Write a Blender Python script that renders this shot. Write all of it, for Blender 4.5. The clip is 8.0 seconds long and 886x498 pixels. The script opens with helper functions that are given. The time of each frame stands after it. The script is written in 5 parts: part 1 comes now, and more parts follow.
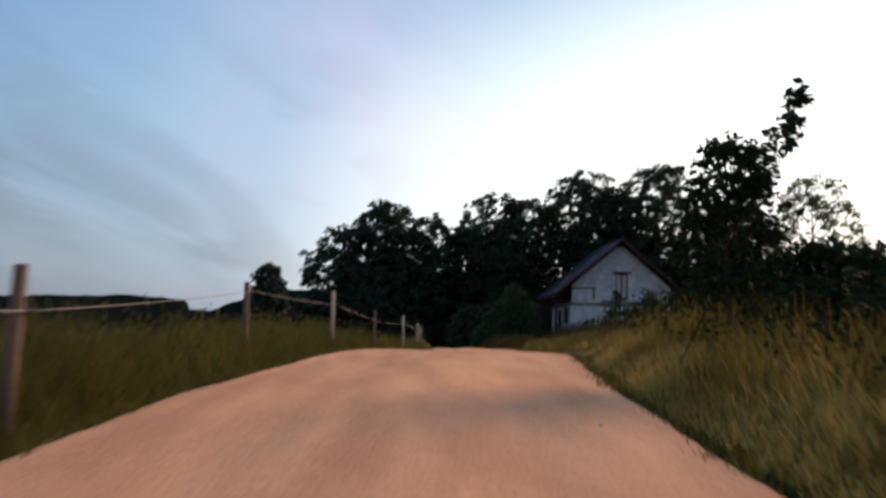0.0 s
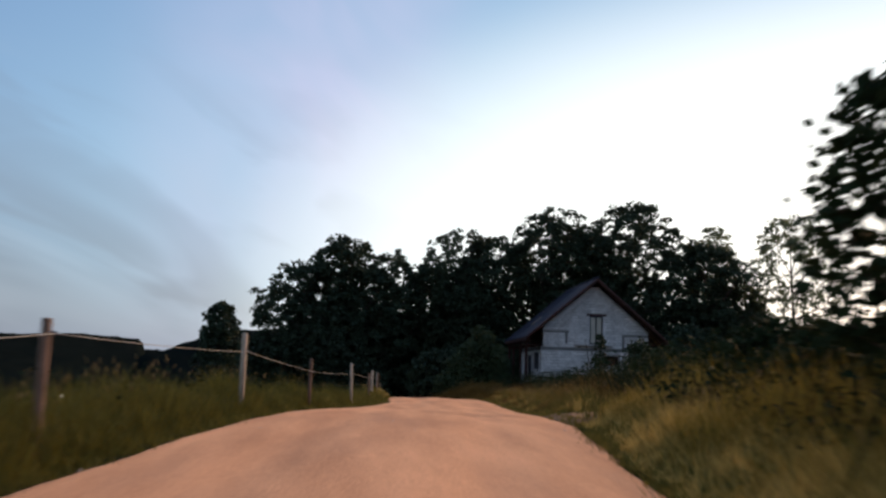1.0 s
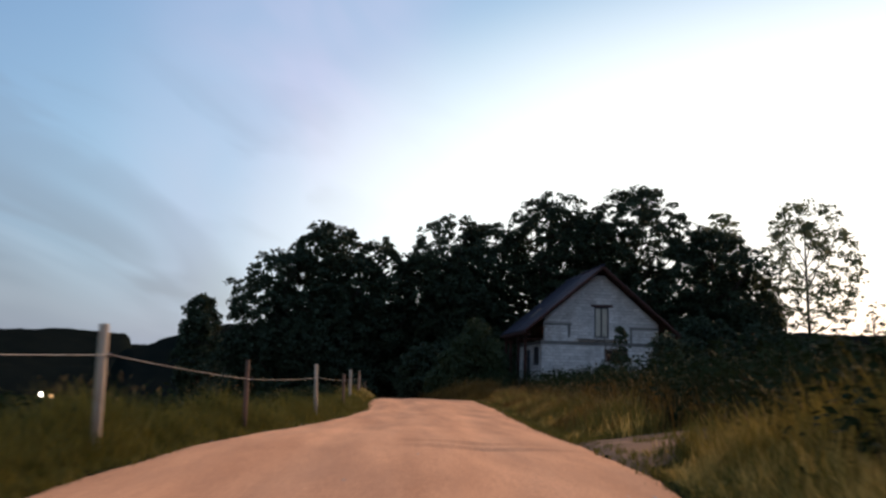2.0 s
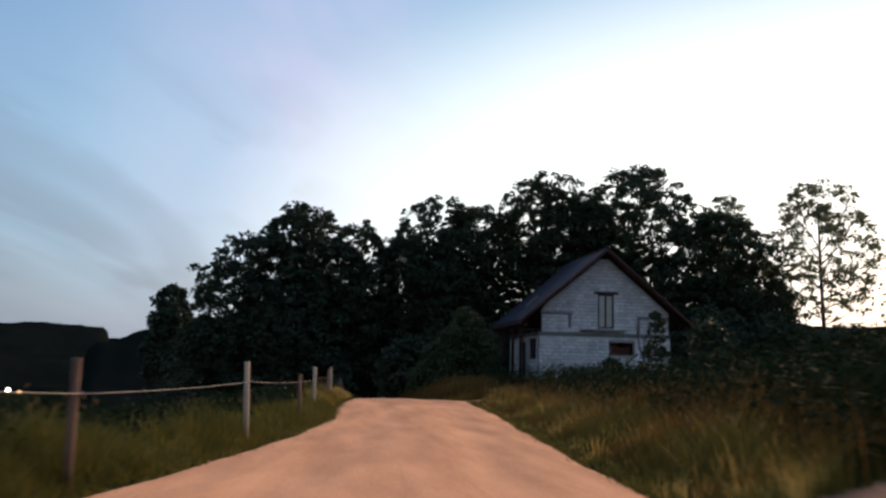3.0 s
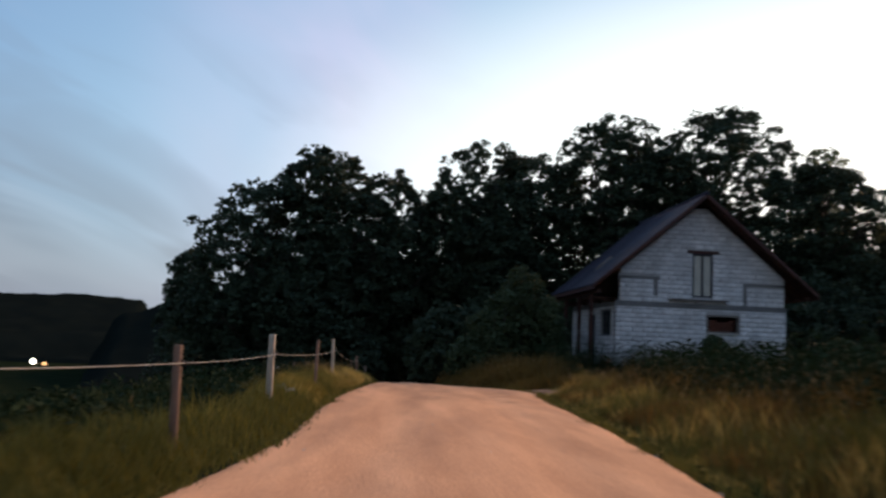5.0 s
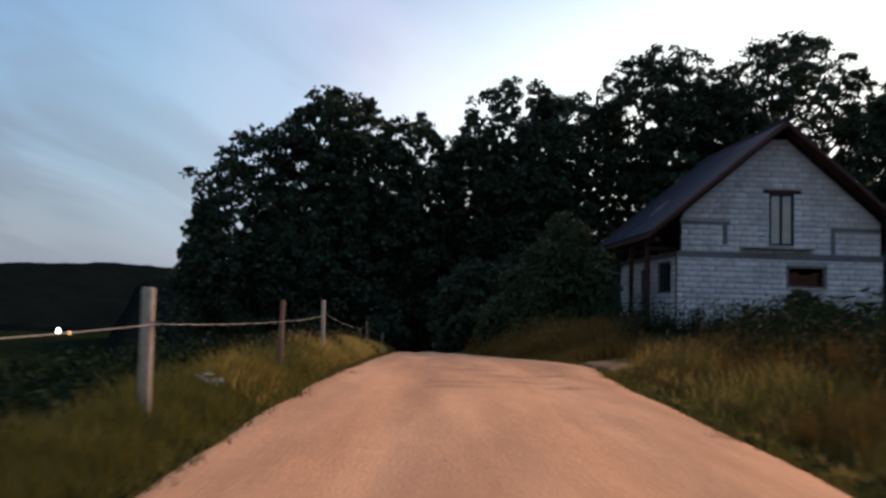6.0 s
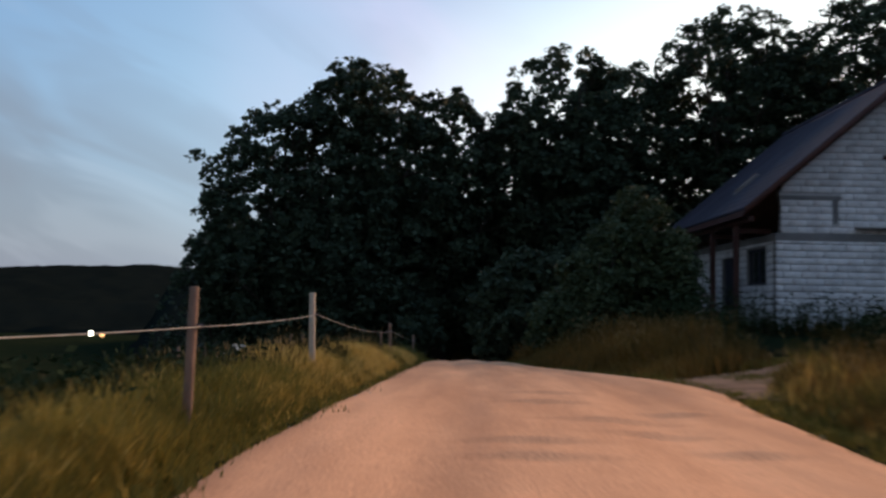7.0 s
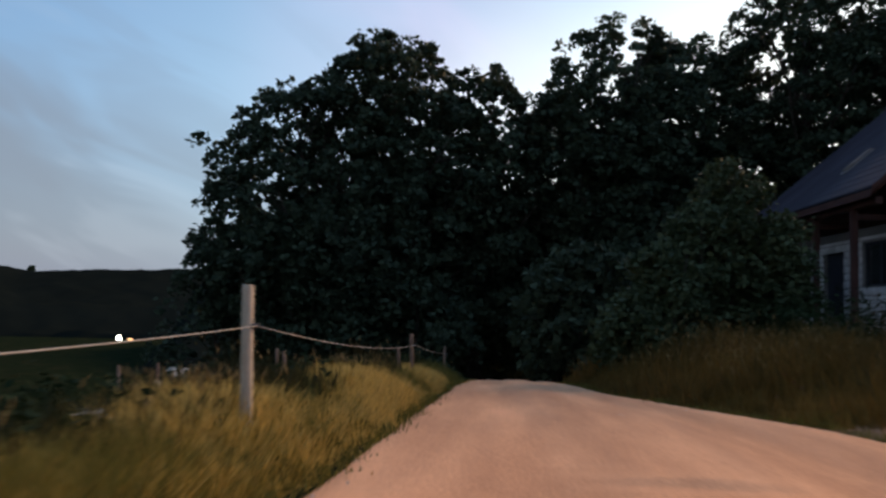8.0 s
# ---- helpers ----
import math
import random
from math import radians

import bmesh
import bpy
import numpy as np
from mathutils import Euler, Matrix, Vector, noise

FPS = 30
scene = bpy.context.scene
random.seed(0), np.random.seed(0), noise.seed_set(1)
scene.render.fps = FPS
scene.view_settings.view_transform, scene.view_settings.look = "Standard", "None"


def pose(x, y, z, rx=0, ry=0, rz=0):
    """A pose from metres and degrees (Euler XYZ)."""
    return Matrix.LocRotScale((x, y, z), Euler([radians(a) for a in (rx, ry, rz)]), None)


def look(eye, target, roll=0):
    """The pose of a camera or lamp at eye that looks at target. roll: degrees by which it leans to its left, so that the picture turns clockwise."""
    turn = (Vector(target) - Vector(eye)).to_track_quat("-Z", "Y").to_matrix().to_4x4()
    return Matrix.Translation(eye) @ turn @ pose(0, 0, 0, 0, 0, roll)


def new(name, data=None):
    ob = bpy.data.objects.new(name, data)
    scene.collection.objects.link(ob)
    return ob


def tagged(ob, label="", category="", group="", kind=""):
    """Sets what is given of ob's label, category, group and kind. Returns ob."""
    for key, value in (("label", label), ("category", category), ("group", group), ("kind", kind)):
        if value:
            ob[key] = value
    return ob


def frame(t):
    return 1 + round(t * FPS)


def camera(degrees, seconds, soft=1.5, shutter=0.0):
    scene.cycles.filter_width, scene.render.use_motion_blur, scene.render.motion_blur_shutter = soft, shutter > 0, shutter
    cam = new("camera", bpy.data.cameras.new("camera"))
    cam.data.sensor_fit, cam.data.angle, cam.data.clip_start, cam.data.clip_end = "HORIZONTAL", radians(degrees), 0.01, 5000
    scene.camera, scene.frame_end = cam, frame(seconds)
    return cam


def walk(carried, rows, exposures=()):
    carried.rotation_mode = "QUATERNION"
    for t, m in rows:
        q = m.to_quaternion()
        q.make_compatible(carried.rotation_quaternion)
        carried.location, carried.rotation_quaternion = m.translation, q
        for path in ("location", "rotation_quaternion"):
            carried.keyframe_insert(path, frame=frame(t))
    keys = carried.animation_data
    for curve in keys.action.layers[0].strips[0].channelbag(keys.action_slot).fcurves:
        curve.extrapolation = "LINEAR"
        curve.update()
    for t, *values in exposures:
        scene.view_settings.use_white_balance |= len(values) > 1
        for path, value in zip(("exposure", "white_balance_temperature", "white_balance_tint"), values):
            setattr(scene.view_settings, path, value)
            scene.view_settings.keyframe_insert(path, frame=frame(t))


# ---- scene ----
cam = camera(56.0, 8.0, soft=2.6, shutter=0.6)
UNIT = 1.2      # metres to one unit of the plan
PATH = [
    (0, (-4.546, 3.46, 1.08), (-4.483, 5.449, 1.279), 1.5),
    (0.5, (-4.426, 5.479, 1.195), (-4.3, 7.452, 1.494), 1.9),
    (1, (-4.258, 7.673, 1.323), (-4.113, 9.645, 1.623), 1.9),
    (1.5, (-4.146, 10.462, 1.438), (-3.983, 12.434, 1.731), 1.7),
    (1.7, (-4.055, 11.15, 1.478), (-3.891, 13.122, 1.768), 1.65),
    (2.8, (-3.545, 16.45, 1.584), (-3.351, 18.421, 1.859), 1.65),
    (3, (-3.522, 17.54, 1.599), (-3.317, 19.511, 1.87), 1.5),
    (3.5, (-3.35, 19.88, 1.584), (-3.136, 21.854, 1.826), 1.5),
    (4, (-3.194, 22.407, 1.559), (-2.978, 24.382, 1.787), 1.5),
    (4.5, (-3.044, 24.731, 1.498), (-2.831, 26.707, 1.726), 1.9),
    (5, (-2.834, 27.043, 1.44), (-2.725, 29.028, 1.658), 2.5),
    (5.2, (-2.66, 28.03, 1.42), (-2.592, 30.017, 1.636), 2.4),
    (6.3, (-2.425, 33.79, 1.335), (-2.393, 35.786, 1.445), 1.35),
    (6.5, (-2.399, 34.818, 1.302), (-2.383, 36.814, 1.419), 1.1),
    (7, (-2.468, 37.251, 1.285), (-2.517, 39.246, 1.411), 1.2),
    (7.5, (-2.552, 39.485, 1.292), (-2.668, 41.478, 1.422), 1.7),
    (8, (-2.671, 41.908, 1.253), (-2.802, 43.899, 1.39), 1.4),
]
walk(cam, [(t, look(Vector(eye) * UNIT, Vector(target) * UNIT, roll)) for t, eye, target, roll in PATH],
     exposures=[(0.0, -0.05), (4.0, 0.0), (6.5, 0.03), (8.0, 0.10)])

# ---------------------------------------------------------------- world and light
GLOW = Vector((0.50, 0.86, 0.14)).normalized()      # where the sun has just gone down

world = bpy.data.worlds.new("dusk_sky")
scene.world = world
world.use_nodes = True


def build_sky():
    nt = world.node_tree
    nt.nodes.clear()
    N, K = nt.nodes.new, nt.links.new

    def math_node(op, a, b=None, clamp=False):
        n = N("ShaderNodeMath")
        n.operation, n.use_clamp = op, clamp
        for k, v in enumerate((a, b)):
            if v is None:
                continue
            if isinstance(v, (int, float)):
                n.inputs[k].default_value = v
            else:
                K(v, n.inputs[k])
        return n.outputs[0]

    def mix(f, a, b):
        n = N("ShaderNodeMix")
        n.data_type = "RGBA"
        for k, v in ((0, f), (6, a), (7, b)):
            if isinstance(v, tuple):
                n.inputs[k].default_value = (*v, 1)
            elif isinstance(v, (int, float)):
                n.inputs[k].default_value = v
            else:
                K(v, n.inputs[k])
        return n.outputs[2]

    def step(v, lo, hi):
        n = N("ShaderNodeMapRange")
        n.interpolation_type = "SMOOTHSTEP"
        K(v, n.inputs[0])
        n.inputs[1].default_value, n.inputs[2].default_value = lo, hi
        return n.outputs[0]

    tc = N("ShaderNodeTexCoord")
    nrm = N("ShaderNodeVectorMath")
    nrm.operation = "NORMALIZE"
    K(tc.outputs["Generated"], nrm.inputs[0])
    way = nrm.outputs[0]
    sep = N("ShaderNodeSeparateXYZ")
    K(way, sep.inputs[0])
    tall = N("ShaderNodeVectorMath")
    tall.operation = "MULTIPLY"
    K(way, tall.inputs[0])
    tall.inputs[1].default_value = (1.0, 1.0, 2.8)
    unit = N("ShaderNodeVectorMath")
    unit.operation = "NORMALIZE"
    K(tall.outputs[0], unit.inputs[0])
    dot = N("ShaderNodeVectorMath")
    dot.operation = "DOT_PRODUCT"
    K(unit.outputs[0], dot.inputs[0])
    dot.inputs[1].default_value = GLOW
    # the afterglow: broad along the horizon, some twenty degrees high
    level = N("ShaderNodeVectorMath")
    level.operation = "MULTIPLY"
    K(way, level.inputs[0])
    level.inputs[1].default_value = (1.0, 1.0, 0.0)
    flat = N("ShaderNodeVectorMath")
    flat.operation = "NORMALIZE"
    K(level.outputs[0], flat.inputs[0])
    side = N("ShaderNodeVectorMath")
    side.operation = "DOT_PRODUCT"
    K(flat.outputs[0], side.inputs[0])
    side.inputs[1].default_value = (math.sin(radians(38)), math.cos(radians(38)), 0.0)
    off = math_node("DIVIDE", math_node("ARCCOSINE", side.outputs["Value"]), radians(39))
    lift = math_node("DIVIDE", math_node("MAXIMUM", sep.outputs[2], 0.0), 0.37)
    reach = math_node("ADD", math_node("POWER", off, 2.6), math_node("POWER", lift, 2.6))
    glow = math_node("SUBTRACT", 1.0, step(reach, 0.25, 2.1))
    rim = math_node("MULTIPLY", step(off, 0.75, 1.0), math_node("SUBTRACT", 1.0, step(off, 1.05, 1.5)))
    halo = step(dot.outputs["Value"], 0.38, 0.88)
    high = step(sep.outputs[2], 0.0, 0.75)
    # clear dusk blue, deeper towards the zenith and away from the afterglow
    base = mix(high, (0.26, 0.47, 0.72), (0.15, 0.31, 0.64))
    back = step(dot.outputs["Value"], -0.7, 0.85)
    base = mix(back, (0.20, 0.27, 0.42), base)
    # soft banks of cloud, drawn out sideways
    bearing = math_node("ARCTAN2", sep.outputs[0], sep.outputs[1])
    rise = math_node("ARCSINE", sep.outputs[2])
    along = math_node("SUBTRACT", math_node("MULTIPLY", bearing, math.cos(radians(20))), math_node("MULTIPLY", rise, math.sin(radians(20))))
    across = math_node("ADD", math_node("MULTIPLY", bearing, math.sin(radians(20))), math_node("MULTIPLY", rise, math.cos(radians(20))))
    streak = N("ShaderNodeCombineXYZ")
    K(math_node("MULTIPLY", along, 3.0), streak.inputs[0])
    K(math_node("MULTIPLY", across, 9.0), streak.inputs[1])
    no = N("ShaderNodeTexNoise")
    no.inputs["Scale"].default_value, no.inputs["Detail"].default_value = 1.35, 3
    no.inputs["Roughness"].default_value, no.inputs["Distortion"].default_value = 0.48, 0.6
    K(streak.outputs[0], no.inputs[0])
    base = mix(math_node("MULTIPLY", halo, 0.75), base, (0.58, 0.80, 0.98))
    # a faint lilac veil, a grey bank low down, thin dark wisps above it
    soft = N("ShaderNodeTexNoise")
    soft.inputs["Scale"].default_value, soft.inputs["Detail"].default_value = 2.6, 4
    soft.inputs["Distortion"].default_value = 0.8
    K(way, soft.inputs[0])
    veil = math_node("MULTIPLY", math_node("ADD", step(soft.outputs[0], 0.40, 0.66), 0.35), rim)
    base = mix(math_node("MULTIPLY", veil, 0.45), base, (0.80, 0.70, 0.96))
    away = math_node("SUBTRACT", 1.0, math_node("MULTIPLY", halo, 0.55))
    ragged = math_node("ADD", across, math_node("MULTIPLY", math_node("SUBTRACT", no.outputs[0], 0.5), -0.16))
    bank = math_node("MULTIPLY", math_node("SUBTRACT", 1.0, step(ragged, -0.05, 0.05)), away)
    haze = math_node("MULTIPLY", math_node("SUBTRACT", 1.0, step(sep.outputs[2], 0.03, 0.26)), away)
    base = mix(math_node("MULTIPLY", haze, 0.55), base, (0.27, 0.335, 0.44))
    base = mix(math_node("MULTIPLY", bank, 0.8), base, (0.215, 0.265, 0.36))
    low = math_node("MULTIPLY", math_node("SUBTRACT", 1.0, step(sep.outputs[2], 0.12, 0.40)), away)
    cloud = math_node("MULTIPLY", step(no.outputs[0], 0.46, 0.64), low)
    base = mix(math_node("MULTIPLY", cloud, 0.62), base, (0.22, 0.28, 0.39))
    gap = math_node("MULTIPLY", math_node("SUBTRACT", 1.0, step(no.outputs[0], 0.34, 0.46)), low)
    base = mix(math_node("MULTIPLY", gap, 0.22), base, (0.50, 0.60, 0.74))
    col = mix(glow, base, (1.32, 1.37, 1.36))
    sky = N("ShaderNodeTexSky")
    sky.sky_type, sky.sun_disc = "NISHITA", False
    sky.sun_elevation, sky.sun_rotation = radians(2.0), math.atan2(64, 64)
    b1, b2, add, out = N("ShaderNodeBackground"), N("ShaderNodeBackground"), N("ShaderNodeAddShader"), N("ShaderNodeOutputWorld")
    K(sky.outputs[0], b1.inputs[0])
    b1.inputs[1].default_value = 0.05
    K(col, b2.inputs[0])
    b2.inputs[1].default_value = 0.92
    K(b1.outputs[0], add.inputs[0])
    K(b2.outputs[0], add.inputs[1])
    K(add.outputs[0], out.inputs[0])


build_sky()

# added warm sun on the afterglow's side, standing in for the headlights
sun_data = bpy.data.lights.new("headlight_stand_in_sun", "SUN")
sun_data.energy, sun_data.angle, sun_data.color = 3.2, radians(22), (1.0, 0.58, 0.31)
sun = new("headlight_stand_in_sun", sun_data)
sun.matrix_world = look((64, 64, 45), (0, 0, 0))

# ---------------------------------------------------------------- helpers of this scene
rng = np.random.default_rng(7)


def surface(name, low, high, scale=3.0, rough=0.85, bump=0.3, fine=40.0, island=0.0, metal=0.0, through_light=0.0, random=0.0, dirt=None, shine=0.25, drawn=(1, 1, 1)):
    """A node material: two colours mixed by a coarse and a fine noise, with relief."""
    mat = bpy.data.materials.new(name)
    mat.use_nodes = True
    nt = mat.node_tree
    nt.nodes.clear()
    N, K = nt.nodes.new, nt.links.new
    geo, tc = N("ShaderNodeNewGeometry"), N("ShaderNodeTexCoord")
    n1, n2 = N("ShaderNodeTexNoise"), N("ShaderNodeTexNoise")
    n1.inputs["Scale"].default_value, n1.inputs["Detail"].default_value = scale, 4
    n2.inputs["Scale"].default_value, n2.inputs["Detail"].default_value = fine, 3
    vm = N("ShaderNodeVectorMath")
    vm.operation = "MULTIPLY"
    K(geo.outputs["Position"], vm.inputs[0])
    vm.inputs[1].default_value = drawn
    K(vm.outputs[0], n1.inputs[0])
    K(geo.outputs["Position"], n2.inputs[0])
    m = N("ShaderNodeMath")
    m.operation = "MULTIPLY_ADD"
    K(n2.outputs[0], m.inputs[0])
    m.inputs[1].default_value = 0.6
    K(n1.outputs[0], m.inputs[2])
    r = N("ShaderNodeMapRange")
    K(m.outputs[0], r.inputs[0])
    r.inputs[1].default_value, r.inputs[2].default_value = 0.55, 1.05
    f = r.outputs[0]
    if island or random:
        extra = N("ShaderNodeMath")
        extra.operation, extra.use_clamp = "MULTIPLY_ADD", True
        if island:
            K(geo.outputs["Random Per Island"], extra.inputs[0])
        else:
            info = N("ShaderNodeObjectInfo")
            K(info.outputs["Random"], extra.inputs[0])
        extra.inputs[1].default_value = island or random
        sc = N("ShaderNodeMath")
        sc.operation = "MULTIPLY"
        K(f, sc.inputs[0])
        sc.inputs[1].default_value = 1.0 - (island or random)
        K(sc.outputs[0], extra.inputs[2])
        f = extra.outputs[0]
    mx = N("ShaderNodeMix")
    mx.data_type = "RGBA"
    K(f, mx.inputs[0])
    mx.inputs[6].default_value, mx.inputs[7].default_value = (*low, 1), (*high, 1)
    colour = mx.outputs[2]
    if dirt:
        n3, r3, m3 = N("ShaderNodeTexNoise"), N("ShaderNodeMapRange"), N("ShaderNodeMix")
        n3.inputs["Scale"].default_value, n3.inputs["Detail"].default_value = dirt[1], 5
        K(vm.outputs[0], n3.inputs[0])
        K(n3.outputs[0], r3.inputs[0])
        r3.inputs[1].default_value, r3.inputs[2].default_value, r3.inputs[4].default_value = 0.52, 0.72, dirt[2]
        m3.data_type = "RGBA"
        K(r3.outputs[0], m3.inputs[0])
        K(colour, m3.inputs[6])
        m3.inputs[7].default_value = (*dirt[0], 1)
        colour = m3.outputs[2]
    p, out = N("ShaderNodeBsdfPrincipled"), N("ShaderNodeOutputMaterial")
    K(colour, p.inputs["Base Color"])
    p.inputs["Roughness"].default_value, p.inputs["Metallic"].default_value = rough, metal
    p.inputs["Specular IOR Level"].default_value = shine
    if bump:
        b = N("ShaderNodeBump")
        b.inputs["Strength"].default_value, b.inputs["Distance"].default_value = bump, 0.02
        K(m.outputs[0], b.inputs["Height"])
        K(b.outputs[0], p.inputs["Normal"])
    shader = p.outputs[0]
    if through_light:
        tr, ms = N("ShaderNodeBsdfTranslucent"), N("ShaderNodeMixShader")
        K(colour, tr.inputs[0])
        ms.inputs[0].default_value = through_light
        K(shader, ms.inputs[1])
        K(tr.outputs[0], ms.inputs[2])
        shader = ms.outputs[0]
    K(shader, out.inputs[0])
    return mat


def glowing(name, colour, strength):
    mat = bpy.data.materials.new(name)
    mat.use_nodes = True
    p = mat.node_tree.nodes["Principled BSDF"]
    p.inputs["Base Color"].default_value = (*colour, 1)
    p.inputs["Emission Color"].default_value, p.inputs["Emission Strength"].default_value = (*colour, 1), strength
    return mat


def glass_like(name, colour):
    mat = bpy.data.materials.new(name)
    mat.use_nodes = True
    p = mat.node_tree.nodes["Principled BSDF"]
    p.inputs["Base Color"].default_value, p.inputs["Roughness"].default_value = (*colour, 1), 0.06
    p.inputs["Specular IOR Level"].default_value = 1.0
    return mat


def mesh(name, verts, faces, mat, smooth=False):
    """A mesh from arrays; all faces of one array have the same number of corners."""
    me = bpy.data.meshes.new(name)
    verts, faces = np.asarray(verts, dtype=np.float32), [np.asarray(f, dtype=np.int32) for f in (faces if isinstance(faces, list) else [faces])]
    me.vertices.add(len(verts))
    me.vertices.foreach_set("co", verts.ravel())
    corners = np.concatenate([f.ravel() for f in faces])
    sizes = np.concatenate([np.full(len(f), f.shape[1], dtype=np.int32) for f in faces])
    me.loops.add(len(corners))
    me.loops.foreach_set("vertex_index", corners)
    me.polygons.add(len(sizes))
    me.polygons.foreach_set("loop_start", np.concatenate([[0], np.cumsum(sizes)[:-1]]).astype(np.int32))
    me.polygons.foreach_set("loop_total", sizes)
    if smooth:
        me.polygons.foreach_set("use_smooth", np.ones(len(sizes), dtype=bool))
    me.materials.append(mat)
    me.update(calc_edges=True)
    me.validate()
    return me


def put(name, me, parent=None, at=None, label=""):
    ob = new(name, me)
    if parent is not None:
        ob.parent = parent
    if at is not None:
        ob.matrix_basis = at
    if label:
        ob["label"] = label
    return ob


def thing(name, at, label, category, group=""):
    ob = new(name)
    ob.empty_display_size = 0.3
    ob.matrix_basis = at
    return tagged(ob, label, category, group)


BOX_FACES = np.array([[0, 1, 3, 2], [4, 6, 7, 5], [0, 4, 5, 1], [2, 3, 7, 6], [0, 2, 6, 4], [1, 5, 7, 3]])


def prism(lo, hi):
    """Corners of a box."""
    return np.array([[(lo, hi)[i][0], (lo, hi)[j][1], (lo, hi)[k][2]] for i in (0, 1) for j in (0, 1) for k in (0, 1)])


def boxes(name, pairs, mat, edge=0.0):
    """One mesh of one or more boxes, with broken edges."""
    bm = bmesh.new()
    for lo, hi in pairs:
        vs = [bm.verts.new(v) for v in prism(lo, hi)]
        for f in BOX_FACES:
            bm.faces.new([vs[k] for k in f])
    bmesh.ops.recalc_face_normals(bm, faces=bm.faces)
    if edge:
        bmesh.ops.bevel(bm, geom=list(bm.edges), offset=edge, segments=1, affect="EDGES")
    me = bpy.data.meshes.new(name)
    bm.to_mesh(me)
    bm.free()
    me.materials.append(mat)
    return me


def tubes(runs, sides=7):
    """Corners and faces of tapered tubes; a run is (points, radii)."""
    V, F, T, base = [], [], [], 0
    for pts, rad in runs:
        pts = [Vector(p) for p in pts]
        for k, (p, r) in enumerate(zip(pts, rad)):
            d = (pts[min(k + 1, len(pts) - 1)] - pts[max(k - 1, 0)]).normalized()
            u = d.orthogonal().normalized() if abs(d.z) > 0.999 else d.cross(Vector((0, 0, 1))).normalized()
            w = d.cross(u)
            for s in range(sides):
                a = 2 * math.pi * s / sides
                V.append(p + (u * math.cos(a) + w * math.sin(a)) * r)
        for k in range(len(pts) - 1):
            for s in range(sides):
                a, b = base + k * sides + s, base + k * sides + (s + 1) % sides
                F.append((a, b, b + sides, a + sides))
        end = base + (len(pts) - 1) * sides
        for s in range(1, sides - 1):
            T.append((end, end + s, end + s + 1))
            T.append((base, base + s + 1, base + s))
        base += len(pts) * sides
    return np.array([tuple(v) for v in V]), [np.array(F), np.array(T)]


def leaves(centres, size, rnd, long=1.5, flat=0.5):
    """Small folded leaves, one rhomb each, round the centres."""
    n = len(centres)
    a = rnd.normal(size=(n, 3))
    a[:, 2] *= flat
    a /= np.linalg.norm(a, axis=1)[:, None]
    b = np.cross(a, rnd.normal(size=(n, 3)))
    b /= np.linalg.norm(b, axis=1)[:, None] + 1e-9
    s = (size * rnd.uniform(0.6, 1.35, n))[:, None]
    v = np.stack([centres - a * s * long * 0.5, centres + b * s * 0.5, centres + a * s * long * 0.5, centres - b * s * 0.5], axis=1)
    return v.reshape(-1, 3), np.arange(4 * n).reshape(-1, 4)


def foliage(lobes, rnd, clusters, per, spread, size, fill=0.15):
    """Leaf centres: twigs on the skin of the lobes, some inside, with gaps between."""
    out = []
    for centre, radii in lobes:
        d = rnd.normal(size=(clusters, 3))
        d /= np.linalg.norm(d, axis=1)[:, None]
        r = np.where(rnd.random(clusters) < fill, rnd.uniform(0.2, 0.8, clusters), rnd.uniform(0.82, 1.08, clusters))
        tips = np.array(centre) + d * r[:, None] * np.array(radii)
        m = rnd.integers(max(2, per // 2), per * 3 // 2, clusters)
        idx = np.repeat(np.arange(clusters), m)
        off = rnd.normal(size=(len(idx), 3)) * np.array((spread, spread, spread * 0.55))
        out.append(tips[idx] + off)
    return leaves(np.concatenate(out), size, rnd)


def smooth_step(t):
    t = np.clip(t, 0, 1)
    return t * t * (3 - 2 * t)


# ---------------------------------------------------------------- lie of the land
ROAD_Y = (-40, 3, 8, 10.5, 17.5, 20, 22.5, 25, 27, 35, 42, 50, 54, 56, 58, 60, 66, 75, 100)
ROAD_Z = (-1.9, 0.12, 0.40, 0.525, 0.685, 0.675, 0.645, 0.565, 0.505, 0.365, 0.325, 0.15, -0.03, -0.11, -0.20, -0.35, -0.85, -1.9, -4.5)
LEFT_Y = (-40, 3, 9, 12, 14, 17, 20, 24, 27, 29, 31, 33.5, 36, 40, 43, 46, 50, 54, 60, 75, 100)
LEFT_X = (-8.8, -6.9, -6.58, -6.45, -6.25, -6.06, -5.86, -5.38, -4.92, -4.64, -4.38, -4.14, -3.94, -3.93, -3.90, -3.76, -3.56, -3.5, -3.25, -2.6, -1.6)
RIGHT_Y = (-40, 3, 8.6, 10, 13.5, 17, 19, 24, 27, 30, 33, 36, 40, 43, 46, 48.5, 50, 52.5, 55.5, 57, 60, 75, 100)
RIGHT_X = (-5.0, -3.0, -2.70, -2.64, -2.25, -1.80, -1.45, -1.08, -0.87, -0.56, -0.30, 0.0, 0.19, 0.34, 0.62, 1.0, 0.7, -0.05, -0.92, -1.05, -1.3, -0.5, 0.5)


def road_z(y):
    k = np.arange(-1.5, 1.51, 0.5)
    return np.mean([np.interp(np.asarray(y) + d, ROAD_Y, ROAD_Z) for d in k], axis=0)


def left_x(y):
    return np.mean([np.interp(np.asarray(y) + d, LEFT_Y, LEFT_X) for d in (-1.5, -0.75, 0.0, 0.75, 1.5)], axis=0) + 0.035 * np.sin(np.asarray(y) * 1.7) * np.sin(np.asarray(y) * 0.63 + 1)


